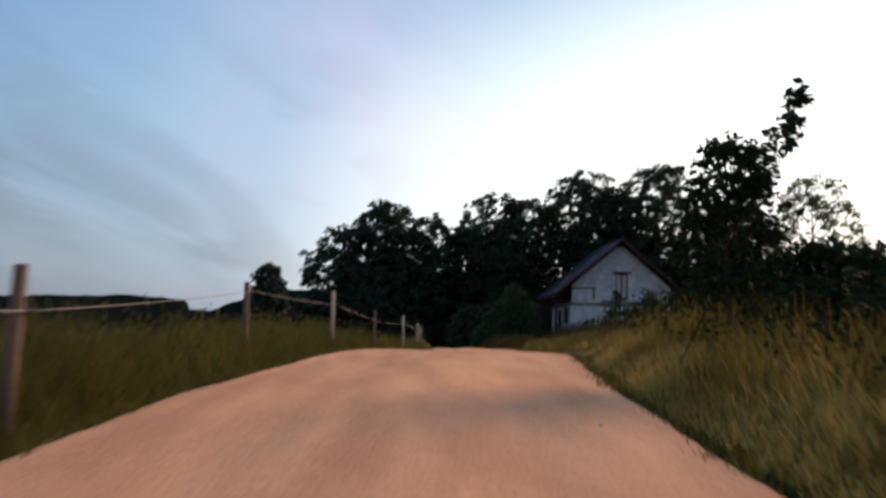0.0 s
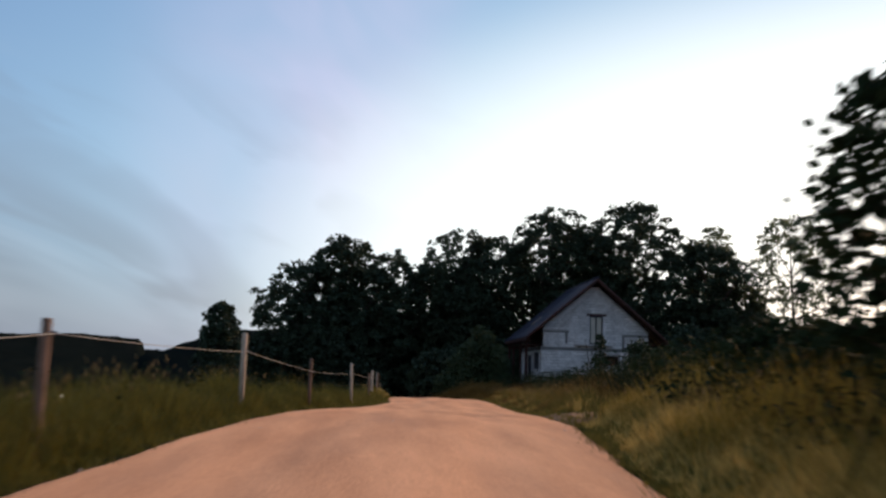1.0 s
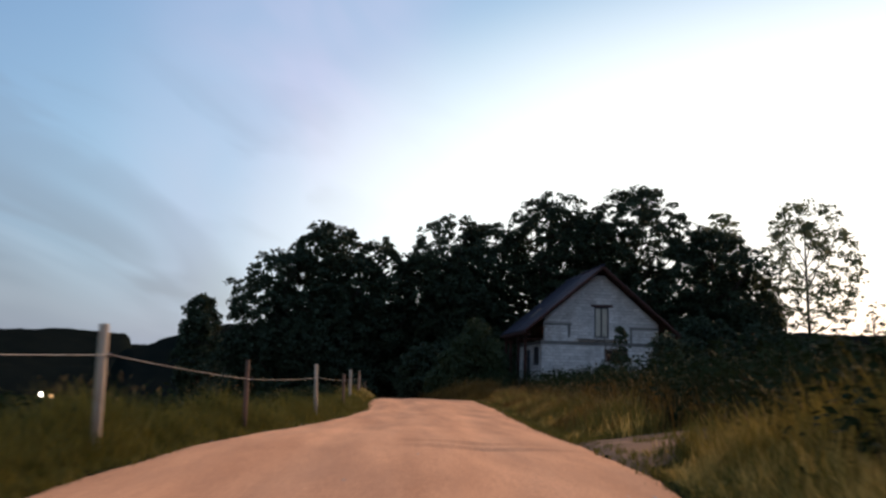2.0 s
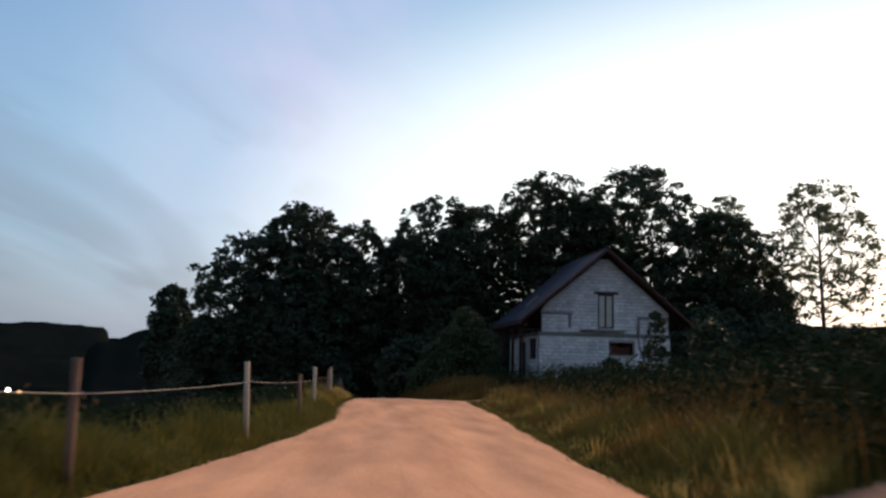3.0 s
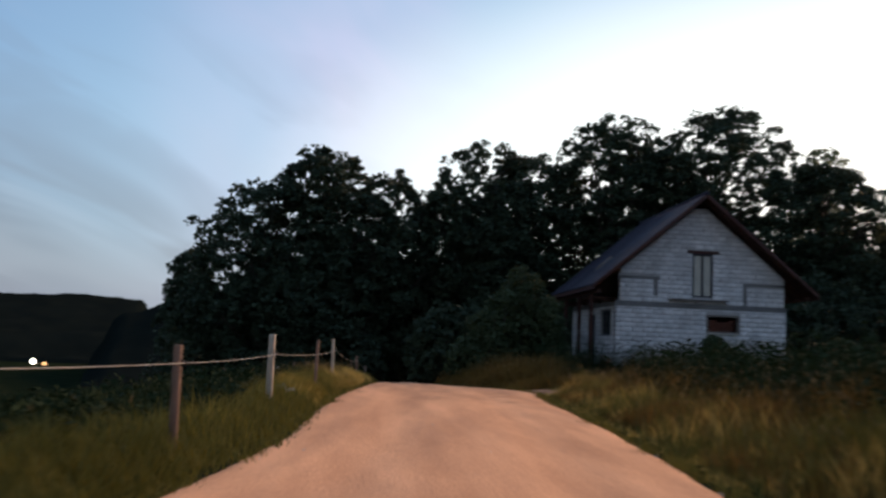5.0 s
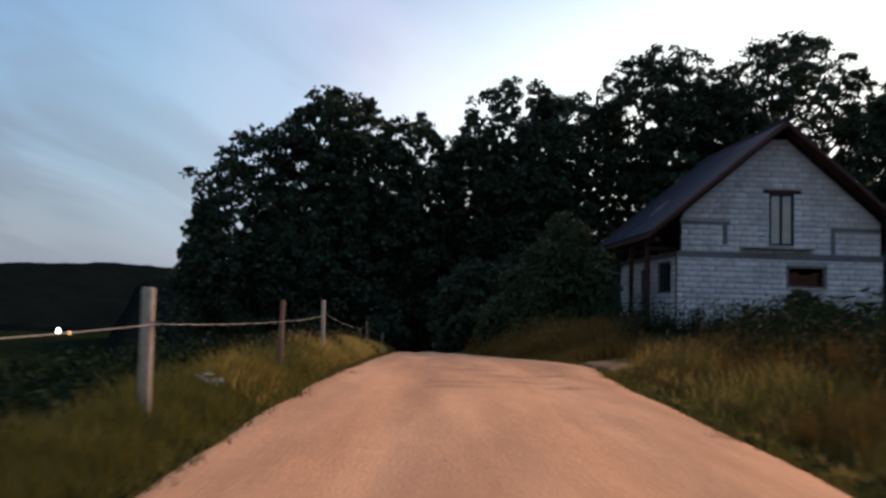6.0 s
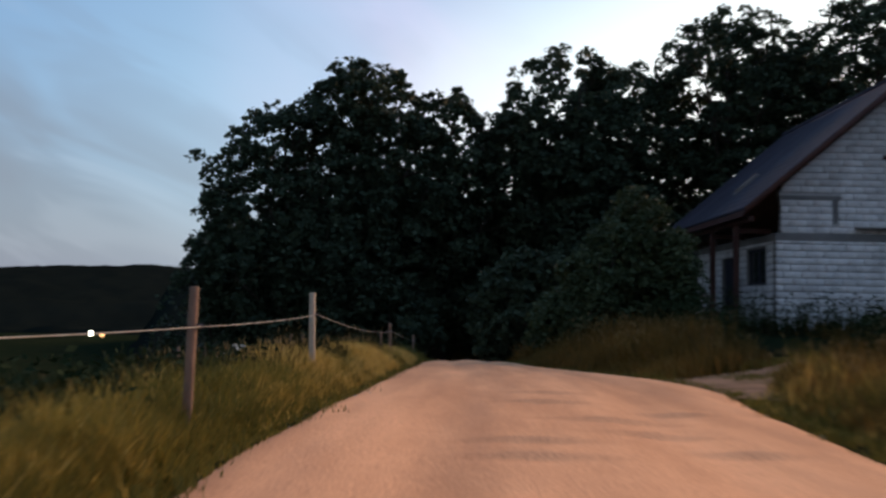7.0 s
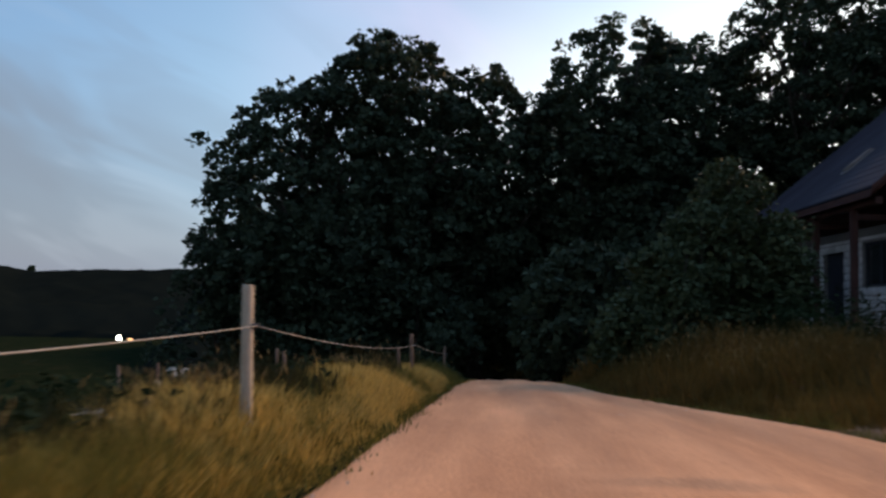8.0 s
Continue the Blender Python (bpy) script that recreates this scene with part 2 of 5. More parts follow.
def right_x(y):
    return np.mean([np.interp(np.asarray(y) + d, RIGHT_Y, RIGHT_X) for d in (-1.0, -0.5, 0.0, 0.5, 1.0)], axis=0) + 0.035 * np.sin(np.asarray(y) * 1.3 + 2) * np.sin(np.asarray(y) * 0.71)


def drive_x(y):
    """Middle of the track to the house."""
    return np.interp(y, (47.9, 48.6, 49.8, 50.9, 52.2, 56.5), (0.1, 0.6, 1.65, 2.9, 4.0, 5.0))


def entrance_y(x):
    """Middle of the short field entrance cut into the bank."""
    return 21.5 + 0.62 * (np.asarray(x) + 1.2)


def land(x, y):
    """Height of the ground."""
    x, y = np.asarray(x, float), np.asarray(y, float)
    zr = road_z(y)
    L, R = left_x(y), right_x(y)
    dl, dr = L - x, x - R
    bank = np.interp(y, (-20, 10, 18, 26, 38, 50, 60, 90), (0.9, 1.35, 1.45, 1.25, 0.75, 0.55, 0.75, 0.3))
    left = zr + 0.10 * smooth_step(dl / 0.7) - 0.075 * np.clip(dl - 1.4, 0, 70) - 0.055 * np.clip(dl - 1.4, 0, 6)
    left = np.maximum(left, -6.2) + np.clip(dl - 95, 0, 500) * 0.026
    right = zr + (bank - zr) * smooth_step((dr - 0.2) / 4.2) + np.clip(dr - 12, 0, 300) * 0.02
    z = np.where(dl > 0, left, np.where(dr > 0, right, zr))
    # the track to the house lies level with the road
    near = smooth_step((2.6 - np.abs(x - drive_x(y))) / 1.6) * smooth_step((y - 45.6) / 1.2) * smooth_step((57.5 - y) / 2.5) * (dr > 0)
    z = z * (1 - near) + (zr + 0.05 * np.clip(dr, 0, 8)) * near
    # so does the entrance to the field
    near = smooth_step((2.0 - np.abs(y - entrance_y(x))) / 0.9) * smooth_step((6.5 - x) / 3.0) * (dr > 0)
    z = z * (1 - near) + (zr + 0.04 + 0.07 * np.clip(dr, 0, 8)) * near
    far = np.clip((y - 120) / 60, 0, 1)
    hill = -6.0 + np.clip(y - 190, 0, 600) * 0.032 + np.clip(-x - 60, 0, 500) * 0.01
    z = z * (1 - far) + np.minimum(hill, 22.0) * far
    wob = 0.05 * np.sin(x * 0.9 + y * 0.31) + 0.04 * np.sin(y * 0.77 - x * 0.4)
    return z + wob * smooth_step((np.maximum(dl, dr) - 1.0) / 3)


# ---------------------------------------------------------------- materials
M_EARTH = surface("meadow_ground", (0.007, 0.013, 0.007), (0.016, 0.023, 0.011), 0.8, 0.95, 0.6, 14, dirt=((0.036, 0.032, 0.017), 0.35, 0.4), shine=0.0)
# sandy gravel pushed towards orange: the warm headlight glow is in the colour
M_GRAVEL = surface("headlit_sandy_gravel", (0.50, 0.262, 0.140), (0.82, 0.452, 0.245), 1.6, 0.92, 0.7, 30, dirt=((0.48, 0.275, 0.165), 1.3, 0.4), shine=0.1, drawn=(1.0, 0.16, 1.0))
M_GRASS = surface("verge_grass", (0.032, 0.052, 0.012), (0.215, 0.185, 0.044), 1.3, 0.7, 0, 7, island=0.42, through_light=0.35, shine=0.1)
M_OLIVE = surface("olive_grass", (0.05, 0.070, 0.016), (0.29, 0.24, 0.055), 1.1, 0.7, 0, 6, island=0.5, through_light=0.4, shine=0.1)
# earth darker than the road: the headlights' falloff is put into its colour
M_TRACK = surface("dimmed_trodden_earth", (0.15, 0.10, 0.065), (0.33, 0.21, 0.135), 1.4, 0.95, 0.5, 30, dirt=((0.09, 0.08, 0.035), 1.6, 0.8), shine=0.05)
# straw made paler and more golden: headlight brightness put into the colour
M_HEADLIT = surface("headlit_dry_grass", (0.25, 0.195, 0.046), (0.84, 0.61, 0.195), 0.6, 0.7, 0, 6, island=0.6, through_light=0.5, shine=0.1)
# colour set midway between headlit gold and the dim unlit grass
M_MID = surface("half_lit_grass", (0.06, 0.053, 0.015), (0.28, 0.17, 0.044), 0.7, 0.8, 0, 6, island=0.5, through_light=0.3, shine=0.05)
M_GOLD = surface("golden_grass", (0.085, 0.085, 0.018), (0.42, 0.31, 0.07), 0.8, 0.75, 0, 6, island=0.55, through_light=0.4, shine=0.08)
M_RUSSET = surface("russet_grass", (0.040, 0.042, 0.014), (0.26, 0.150, 0.042), 0.55, 0.8, 0, 6, island=0.55, through_light=0.35, shine=0.05)
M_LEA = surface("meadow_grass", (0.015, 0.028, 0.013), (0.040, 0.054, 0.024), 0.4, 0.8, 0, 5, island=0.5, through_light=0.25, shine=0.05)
M_STRAW = surface("dry_seed_heads", (0.15, 0.105, 0.042), (0.33, 0.235, 0.095), 0.6, 0.8, 0, 8, island=0.6, through_light=0.2)
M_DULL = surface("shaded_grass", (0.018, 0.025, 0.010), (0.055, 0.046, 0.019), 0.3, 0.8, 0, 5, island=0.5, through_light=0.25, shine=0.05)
M_LEAF = surface("oak_leaf", (0.020, 0.032, 0.021), (0.074, 0.104, 0.062), 0.5, 0.65, 0, 4, island=0.6, through_light=0.15, shine=0.1)
M_AIRY = surface("aspen_leaf", (0.09, 0.115, 0.065), (0.20, 0.23, 0.13), 0.5, 0.6, 0, 4, island=0.6, through_light=0.5)
M_SHRUB = surface("shrub_leaf", (0.026, 0.046, 0.021), (0.080, 0.108, 0.048), 0.8, 0.7, 0, 5, island=0.6, through_light=0.15)
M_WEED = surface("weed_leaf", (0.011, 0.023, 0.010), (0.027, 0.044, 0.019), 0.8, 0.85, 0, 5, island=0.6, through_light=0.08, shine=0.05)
M_RUST = surface("dry_dock", (0.08, 0.035, 0.015), (0.20, 0.09, 0.035), 0.8, 0.8, 0, 6, island=0.6)
M_BARK = surface("bark", (0.03, 0.025, 0.02), (0.09, 0.075, 0.06), 2.0, 0.95, 0.8, 25)
# pale weathered wood, lightened further for the headlight falling on it
M_POST = surface("headlit_weathered_post", (0.36, 0.30, 0.22), (0.60, 0.52, 0.40), 2.5, 0.85, 0.6, 60, random=0.3, dirt=((0.13, 0.12, 0.09), 7.0, 0.75), drawn=(1, 1, 0.4))
M_DARKPOST = surface("old_post", (0.13, 0.085, 0.06), (0.27, 0.175, 0.125), 2.5, 0.9, 0.6, 60, random=0.3, dirt=((0.05, 0.048, 0.035), 7.0, 0.75), drawn=(1, 1, 0.4))
M_ROPE = surface("fence_cord", (0.24, 0.24, 0.22), (0.42, 0.42, 0.39), 6, 0.7, 0.2, 90)
M_BLOCK = surface("aerated_block", (0.46, 0.46, 0.465), (0.84, 0.83, 0.825), 1.6, 0.95, 0.6, 9, random=0.4, dirt=((0.36, 0.35, 0.35), 1.1, 0.6))
M_MORTAR = surface("mortar", (0.17, 0.165, 0.165), (0.30, 0.29, 0.29), 1.5, 0.95, 0.6, 40)
M_CEMENT = surface("rough_cement", (0.30, 0.295, 0.29), (0.52, 0.51, 0.50), 1.8, 0.95, 0.7, 30)
M_CONCRETE = surface("raw_concrete", (0.13, 0.13, 0.13), (0.23, 0.225, 0.22), 1.2, 0.9, 0.5, 35)
M_ROOF = surface("dark_roof_sheet", (0.022, 0.023, 0.038), (0.040, 0.041, 0.062), 0.7, 0.75, 0.3, 22)
M_BOARD = surface("brown_board", (0.045, 0.020, 0.018), (0.095, 0.045, 0.036), 1.4, 0.8, 0.5, 30)
M_BEAM = surface("grey_timber", (0.12, 0.10, 0.09), (0.24, 0.21, 0.19), 1.4, 0.85, 0.5, 30)
M_PALE = surface("pale_boards", (0.44, 0.42, 0.36), (0.60, 0.57, 0.49), 1.8, 0.8, 0.4, 35)
M_BRICK = surface("red_brick", (0.07, 0.027, 0.018), (0.15, 0.055, 0.035), 2.0, 0.9, 0.5, 30)
M_DOOR = surface("dark_door", (0.020, 0.024, 0.034), (0.045, 0.050, 0.065), 1.5, 0.6, 0.3, 30)
M_INSIDE = surface("unlit_room", (0.05, 0.045, 0.04), (0.09, 0.08, 0.07), 1.5, 0.95, 0.3, 20)
M_GLASS = glass_like("window_glass", (0.02, 0.025, 0.03))
M_UMBEL = surface("white_blossom", (0.55, 0.55, 0.50), (0.78, 0.78, 0.72), 4, 0.8, 0, 20)
M_STEM = surface("green_stem", (0.06, 0.09, 0.03), (0.12, 0.14, 0.05), 3, 0.8, 0, 20)
M_STONE = surface("road_stone", (0.42, 0.34, 0.28), (0.62, 0.54, 0.46), 5, 0.9, 0.5, 40)
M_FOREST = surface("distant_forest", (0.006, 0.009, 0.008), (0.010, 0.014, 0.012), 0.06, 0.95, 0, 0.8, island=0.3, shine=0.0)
M_LAMP = glowing("yard_lamp_glow", (1.0, 0.93, 0.78), 9.0)
M_EMBER = glowing("warm_lamp_glow", (1.0, 0.55, 0.22), 1.6)

# ---------------------------------------------------------------- ground, road, track
def ground_sheet():
    def axis(lo, hi, step, far_lo, far_hi):
        mid = np.arange(lo, hi + 1e-6, step)
        out = np.cumsum(step * 1.16 ** np.arange(1, 80))
        a, b = lo - out, hi + out
        return np.concatenate([a[a > far_lo][::-1], mid, b[b < far_hi]])
    xs, ys = axis(-13, 16, 0.30, -1600, 1600), axis(-4, 66, 0.40, -900, 2400)
    X, Y = np.meshgrid(xs, ys)
    Z = land(X, Y)
    inside = (X > left_x(Y) + 0.15) & (X < right_x(Y) - 0.15)
    Z = np.where(inside, Z - 0.05, Z) + 0.015 * np.sin(X * 5.1 + Y * 3.3) * np.sin(Y * 4.7 - X * 2.2) * ~inside
    nx, ny = len(xs), len(ys)
    k = np.arange(nx * ny).reshape(ny, nx)
    F = np.stack([k[:-1, :-1], k[:-1, 1:], k[1:, 1:], k[1:, :-1]], axis=-1).reshape(-1, 4)
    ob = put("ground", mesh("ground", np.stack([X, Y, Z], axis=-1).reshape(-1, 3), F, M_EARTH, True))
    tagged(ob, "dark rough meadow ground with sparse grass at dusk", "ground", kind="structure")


def road_sheet():
    ys = np.concatenate([np.arange(-38, 4, 0.3), np.arange(4, 56, 0.065), np.arange(56, 98, 0.3)])
    cols = np.linspace(0, 1, 45)
    Y = np.repeat(ys[:, None], len(cols), 1)
    L, R = left_x(ys)[:, None], right_x(ys)[:, None]
    X = L + (R - L) * cols
    c = cols * 2 - 1
    Z = road_z(Y) + 0.02 + 0.045 * (1 - c ** 2)
    Z -= 0.030 * np.exp(-((c + 0.42) / 0.16) ** 2) + 0.030 * np.exp(-((c - 0.42) / 0.16) ** 2)
    Z -= 0.05 * smooth_step((np.abs(c) - 0.93) / 0.07)
    Z += 0.0012 * np.sin(X * 6 + Y * 2.1) * np.sin(Y * 3.3 - X * 1.7) + rng.normal(size=Z.shape) * 0.0022
    # washboard and shallow hollows where cars turn off to the house
    for hx, hy, wide in ((-1.97, 42.88, 0.45), (-2.0, 42.23, 0.4), (-1.2, 44.18, 0.6), (-1.6, 45.6, 0.5), (-1.0, 43.4, 0.4), (-0.6, 42.6, 0.35), (-1.5, 46.7, 0.5), (-0.5, 44.9, 0.4), (-2.7, 22.0, 0.7), (-2.6, 21.2, 1.1)):
        Z -= 0.026 * np.exp(-((X - hx) / (0.85 * wide)) ** 2 - ((Y - hy) / 0.09) ** 2)
        Z += 0.027 * np.exp(-((X - hx) / (0.85 * wide)) ** 2 - ((Y - hy - 0.17) / 0.07) ** 2)
    k = np.arange(X.size).reshape(X.shape)
    F = np.stack([k[:-1, :-1], k[:-1, 1:], k[1:, 1:], k[1:, :-1]], axis=-1).reshape(-1, 4)
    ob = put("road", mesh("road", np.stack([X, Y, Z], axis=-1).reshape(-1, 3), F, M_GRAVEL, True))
    tagged(ob, "sandy gravel road with headlight orange in its colour, wheel ruts and hollows", "road", kind="structure")
    # the track that turns off to the house
    t = np.linspace(0, 1, 44)
    ty = 47.9 + 5.3 * t
    tx = drive_x(ty)
    side = np.linspace(-1, 1, 15)
    half = np.interp(t, (0, 0.3, 1), (2.3, 1.45, 0.85))[:, None]
    X = tx[:, None] + 0.62 * side * half + 0.05 * np.sin(ty * 5)[:, None]
    Y = ty[:, None] - 0.78 * side * half
    Z = land(X, Y) + 0.025 - 0.07 * np.abs(side) ** 8
    Z = np.where(X < right_x(Y) - 0.1, road_z(Y) - 0.04, Z)
    k = np.arange(X.size).reshape(X.shape)
    F = np.stack([k[:-1, :-1], k[:-1, 1:], k[1:, 1:], k[1:, :-1]], axis=-1).reshape(-1, 4)
    ob = put("track", mesh("track", np.stack([X, Y, Z], axis=-1).reshape(-1, 3), F, M_TRACK, True))
    tagged(ob, "trodden sandy track with grass to the unfinished house, darkened as outside the headlights", "track", kind="structure")


def entrance_sheet():
    along, side = np.linspace(-1.9, 3.2, 46), np.linspace(-1, 1, 17)
    ragged = 1 + 0.10 * np.sin(along * 2.3) + 0.07 * np.sin(along * 5.9 + 1)
    X = along[:, None] - 0.45 * side * np.ones((46, 1))
    Y = entrance_y(along)[:, None] + 0.98 * side * (ragged * np.interp(along, (-1.9, -0.6, 2.2, 3.2), (1.5, 1.05, 0.95, 0.6)))[:, None]
    Z = land(X, Y) + 0.045 - 0.075 * np.abs(side) ** 8 - 0.03 * np.exp(-((np.abs(side) - 0.5) / 0.18) ** 2)
    Z -= (0.08 * smooth_step((along - 2.4) / 0.8))[:, None]
    Z = np.where(X < right_x(Y) - 0.1, road_z(Y) - 0.04, Z)
    k = np.arange(X.size).reshape(X.shape)
    F = np.stack([k[:-1, :-1], k[1:, :-1], k[1:, 1:], k[:-1, 1:]], axis=-1).reshape(-1, 4)
    ob = put("track", mesh("track", np.stack([X, Y, Z], axis=-1).reshape(-1, 3), F, M_TRACK, True))
    tagged(ob, "short rutted sandy entrance to the field through the bank", "track", kind="structure")


ground_sheet()
road_sheet()
entrance_sheet()

# ---------------------------------------------------------------- the house
HX0, HX1, HY0, HY1 = 6.0, 13.0, 60.0, 68.0
RIDGE_X, RIDGE_Z, SLOPE = 9.47, 7.78, 0.85
EAVE_L, EAVE_R = 4.95, 14.05
ROW, BRICK_LEN, JOINT = 0.1855, 0.43, 0.020
FLOOR_Z, BEAM_Z, BEAM_TOP = 0.55, 3.14, 3.34


def roof_z(x):
    return RIDGE_Z - SLOPE * abs(x - RIDGE_X)


house = thing("unfinished_house", pose(9.5, 64, FLOOR_Z), "unfinished white block house with a steep dark roof", "house")


def on_house(name, me, parent=None, label=""):
    ob = put(name, me, parent or house, label=label)
    if parent is None:
        ob.matrix_parent_inverse = house.matrix_basis.inverted()
    return ob


block_cache = {}


def block(parent, along, row, a0, a1, b0, b1, depth0, depth1, height):
    """One block; its ends may slope (a0, b0 at its foot, a1, b1 at its top)."""
    mid = (a0 + b0) / 2
    key = (along, round(a0 - mid, 2), round(a1 - mid, 2), round(b0 - mid, 2), round(b1 - mid, 2), round(height, 3))
    if key not in block_cache:
        h, e = height, 0.006
        prof = [(a0 - mid, 0), (b0 - mid, 0), (b1 - mid, h), (a1 - mid, h)]
        cx, cz = sum(p[0] for p in prof) / 4, h / 2
        V = []
        for d, inset in ((0.0, e), (e, 0.0), (depth1 - depth0, 0.0)):
            for u, w in prof:
                V.append((u + (inset if u < cx else -inset), d, w + (inset if w < cz else -inset)))
        if along == "y":
            V = [(d, u, w) for u, d, w in V]
        F = [(0, 1, 2, 3)] + [(k + s, k + 4 + s, k + 4 + (s + 1) % 4, k + (s + 1) % 4) for k in (0, 4) for s in range(4)]
        block_cache[key] = mesh("block", V, np.array(F), M_BLOCK)
    z = row
    place = pose(mid, depth0, z) if along == "x" else pose(depth0, mid, z)
    put("block", block_cache[key], parent, place)


def courses(parent, along, lo, hi, z0, z1, holes, depth0, depth1, limits=None, shift=0.0):
    """Courses of blocks between z0 and z1, round the holes (u0, u1, z0, z1); limits(z) gives the ends of a course."""
    core, z, n = [], z0, 0
    while z < z1 - 0.05:
        h = min(ROW, z1 - z)
        e0 = limits(z) if limits else (lo, hi)
        e1 = limits(z + h) if limits else (lo, hi)
        if e1[1] - e1[0] < 0.15:
            break
        parts, cuts = [], sorted((u0, u1) for u0, u1, w0, w1 in holes if w0 < z + h - 0.06 and w1 > z + 0.06)
        at, at1 = e0[0], e1[0]
        for u0, u1 in cuts:
            parts.append((at, at1, u0, u0))
            at = at1 = u1
        parts.append((at, at1, e0[1], e1[1]))
        for a0, a1, b0, b1 in parts:
            if min(b0, b1) - max(a0, a1) < 0.06:
                continue
            core.append((a0, a1, b0, b1, z, z + h))
            first = math.floor((max(a0, a1) - lo - shift) / BRICK_LEN + (0.5 if n % 2 else 0.0)) + 1
            joints = []
            u = lo + shift + (first - (0.5 if n % 2 else 0.0)) * BRICK_LEN
            while u < min(b0, b1) - 0.12:
                if u > max(a0, a1) + 0.12:
                    joints.append(u + rng.normal() * 0.03)
                u += BRICK_LEN
            ends = [(a0, a1)] + [(j, j) for j in joints] + [(b0, b1)]
            for (p0, p1), (q0, q1) in zip(ends, ends[1:]):
                d = depth0 + rng.uniform(-0.009, 0.007)
                block(parent, along, z + JOINT / 2, p0 + JOINT / 2, p1 + JOINT / 2, q0 - JOINT / 2, q1 - JOINT / 2, d, depth1, h - JOINT)
        z, n = z + h, n + 1
    return core


def wall_core(name, core, along, d0, d1):
    V, F = [], []
    for a0, a1, b0, b1, z0, z1 in core:
        k = len(V)
        for d in (d0, d1):
            for u, w in ((a0, z0), (b0, z0), (b1, z1), (a1, z1)):
                V.append((u, d, w) if along == "x" else (d, u, w))
        F += [(k, k + 1, k + 2, k + 3), (k + 7, k + 6, k + 5, k + 4)]
        F += [(k + s, k + 4 + s, k + 4 + (s + 1) % 4, k + (s + 1) % 4) for s in range(4)]
    return mesh(name, V, np.array(F), M_MORTAR)


def rake_ends(z):
    half = (RIDGE_Z - 0.34 - z) / SLOPE
    return max(HX0 + 0.14, RIDGE_X - half), min(HX1 - 0.06, RIDGE_X + half)


WIN = (9.13, 9.97, 3.62, 5.38)
SLIT = (9.70, 11.08, 2.20, 2.94)
front_holes_low = [SLIT]
front_holes_up = [WIN, (8.92, 10.22, 5.38, 5.51), (6.1, 7.78, 4.25, 4.37), (7.55, 7.70, 3.62, 4.25), (11.24, 12.98, 4.14, 4.25), (11.24, 11.38, 3.36, 4.14)]
front = on_house("wall", boxes("wall", [((HX0 + 0.02, HY0 + 0.24, FLOOR_Z - 0.4), (HX1 - 0.02, HY0 + 0.25, FLOOR_Z + 0.1))], M_CONCRETE))
low = courses(front, "x", HX0, HX1, FLOOR_Z - 0.1, BEAM_Z, front_holes_low, HY0 - 0.006, HY0 + 0.03)
gable = on_house("gable", boxes("gable", [((HX0 + 0.30, HY0 + 0.235, BEAM_TOP), (HX1 - 0.30, HY0 + 0.245, BEAM_TOP + 0.2))], M_CONCRETE))
up = courses(gable, "x", HX0, HX1, BEAM_TOP, RIDGE_Z - 0.34, front_holes_up, HY0 + 0.03, HY0 + 0.06, rake_ends, 0.2)
for piece in low:
    on_house("mortar_bed", wall_core("mortar_bed", [piece], "x", HY0 + 0.012, HY0 + 0.24))
for piece in up:
    on_house("mortar_bed", wall_core("mortar_bed", [piece], "x", HY0 + 0.042, HY0 + 0.24))
def cement_fill(hole, base, d0):
    """Rough cement between an opening and the courses cut for it."""
    u0, u1, w0, w1 = hole
    rows = [base + k * ROW for k in range(40) if w0 < base + (k + 1) * ROW - 0.06 and w1 > base + k * ROW + 0.06]
    for z0, z1 in ((rows[0], w0), (w1, rows[-1] + ROW)):
        if z1 - z0 > 0.004:
            on_house("cement_fill", boxes("cement_fill", [((u0 + 0.002, d0, z0), (min(u1, HX1 - 0.06) - 0.002, HY0 + 0.238, z1))], M_CEMENT), label="rough grey cement filling")


for hole in front_holes_up:
    cement_fill(hole, BEAM_TOP, HY0 + 0.036)
cement_fill(SLIT, FLOOR_Z - 0.1, HY0 + 0.002)
on_house("ring_beam", boxes("ring_beam", [((HX0 - 0.02, HY0 - 0.015, BEAM_Z), (HX1 + 0.02, HY0 + 0.25, BEAM_TOP))], M_CONCRETE, 0.008), label="grey concrete ring beam")
a, b, c, d = front_holes_up[1]
on_house("lintel", boxes("lintel", [((a, HY0 + 0.016, c), (b, HY0 + 0.24, d))], M_BOARD, 0.006), label="reddish brown window lintel")
for a, b, c, d in front_holes_up[2:]:
    on_house("concrete_strip", boxes("concrete_strip", [((a, HY0 + 0.018, c), (min(b, HX1 - 0.05), HY0 + 0.24, d))], M_CONCRETE, 0.006), label="grey concrete strip")
on_house("ledge_plank", boxes("ledge_plank", [((8.12, HY0 - 0.20, 3.46), (10.56, HY0 + 0.03, 3.50))], M_BEAM, 0.006), label="weathered scaffold plank")

# boarded opening in the gable
window = on_house("gable_window", boxes("gable_window", [
    ((WIN[0], HY0 + 0.05, WIN[2]), (WIN[0] + 0.07, HY0 + 0.17, WIN[3])), ((WIN[1] - 0.07, HY0 + 0.05, WIN[2]), (WIN[1], HY0 + 0.17, WIN[3])),
    ((WIN[0], HY0 + 0.05, WIN[3] - 0.07), (WIN[1], HY0 + 0.17, WIN[3])), ((WIN[0], HY0 + 0.05, WIN[2]), (WIN[1], HY0 + 0.17, WIN[2] + 0.06)),
    ((9.51, HY0 + 0.06, WIN[2]), (9.59, HY0 + 0.16, WIN[3]))], M_DOOR, 0.004), label="dark frame closed with pale boards")
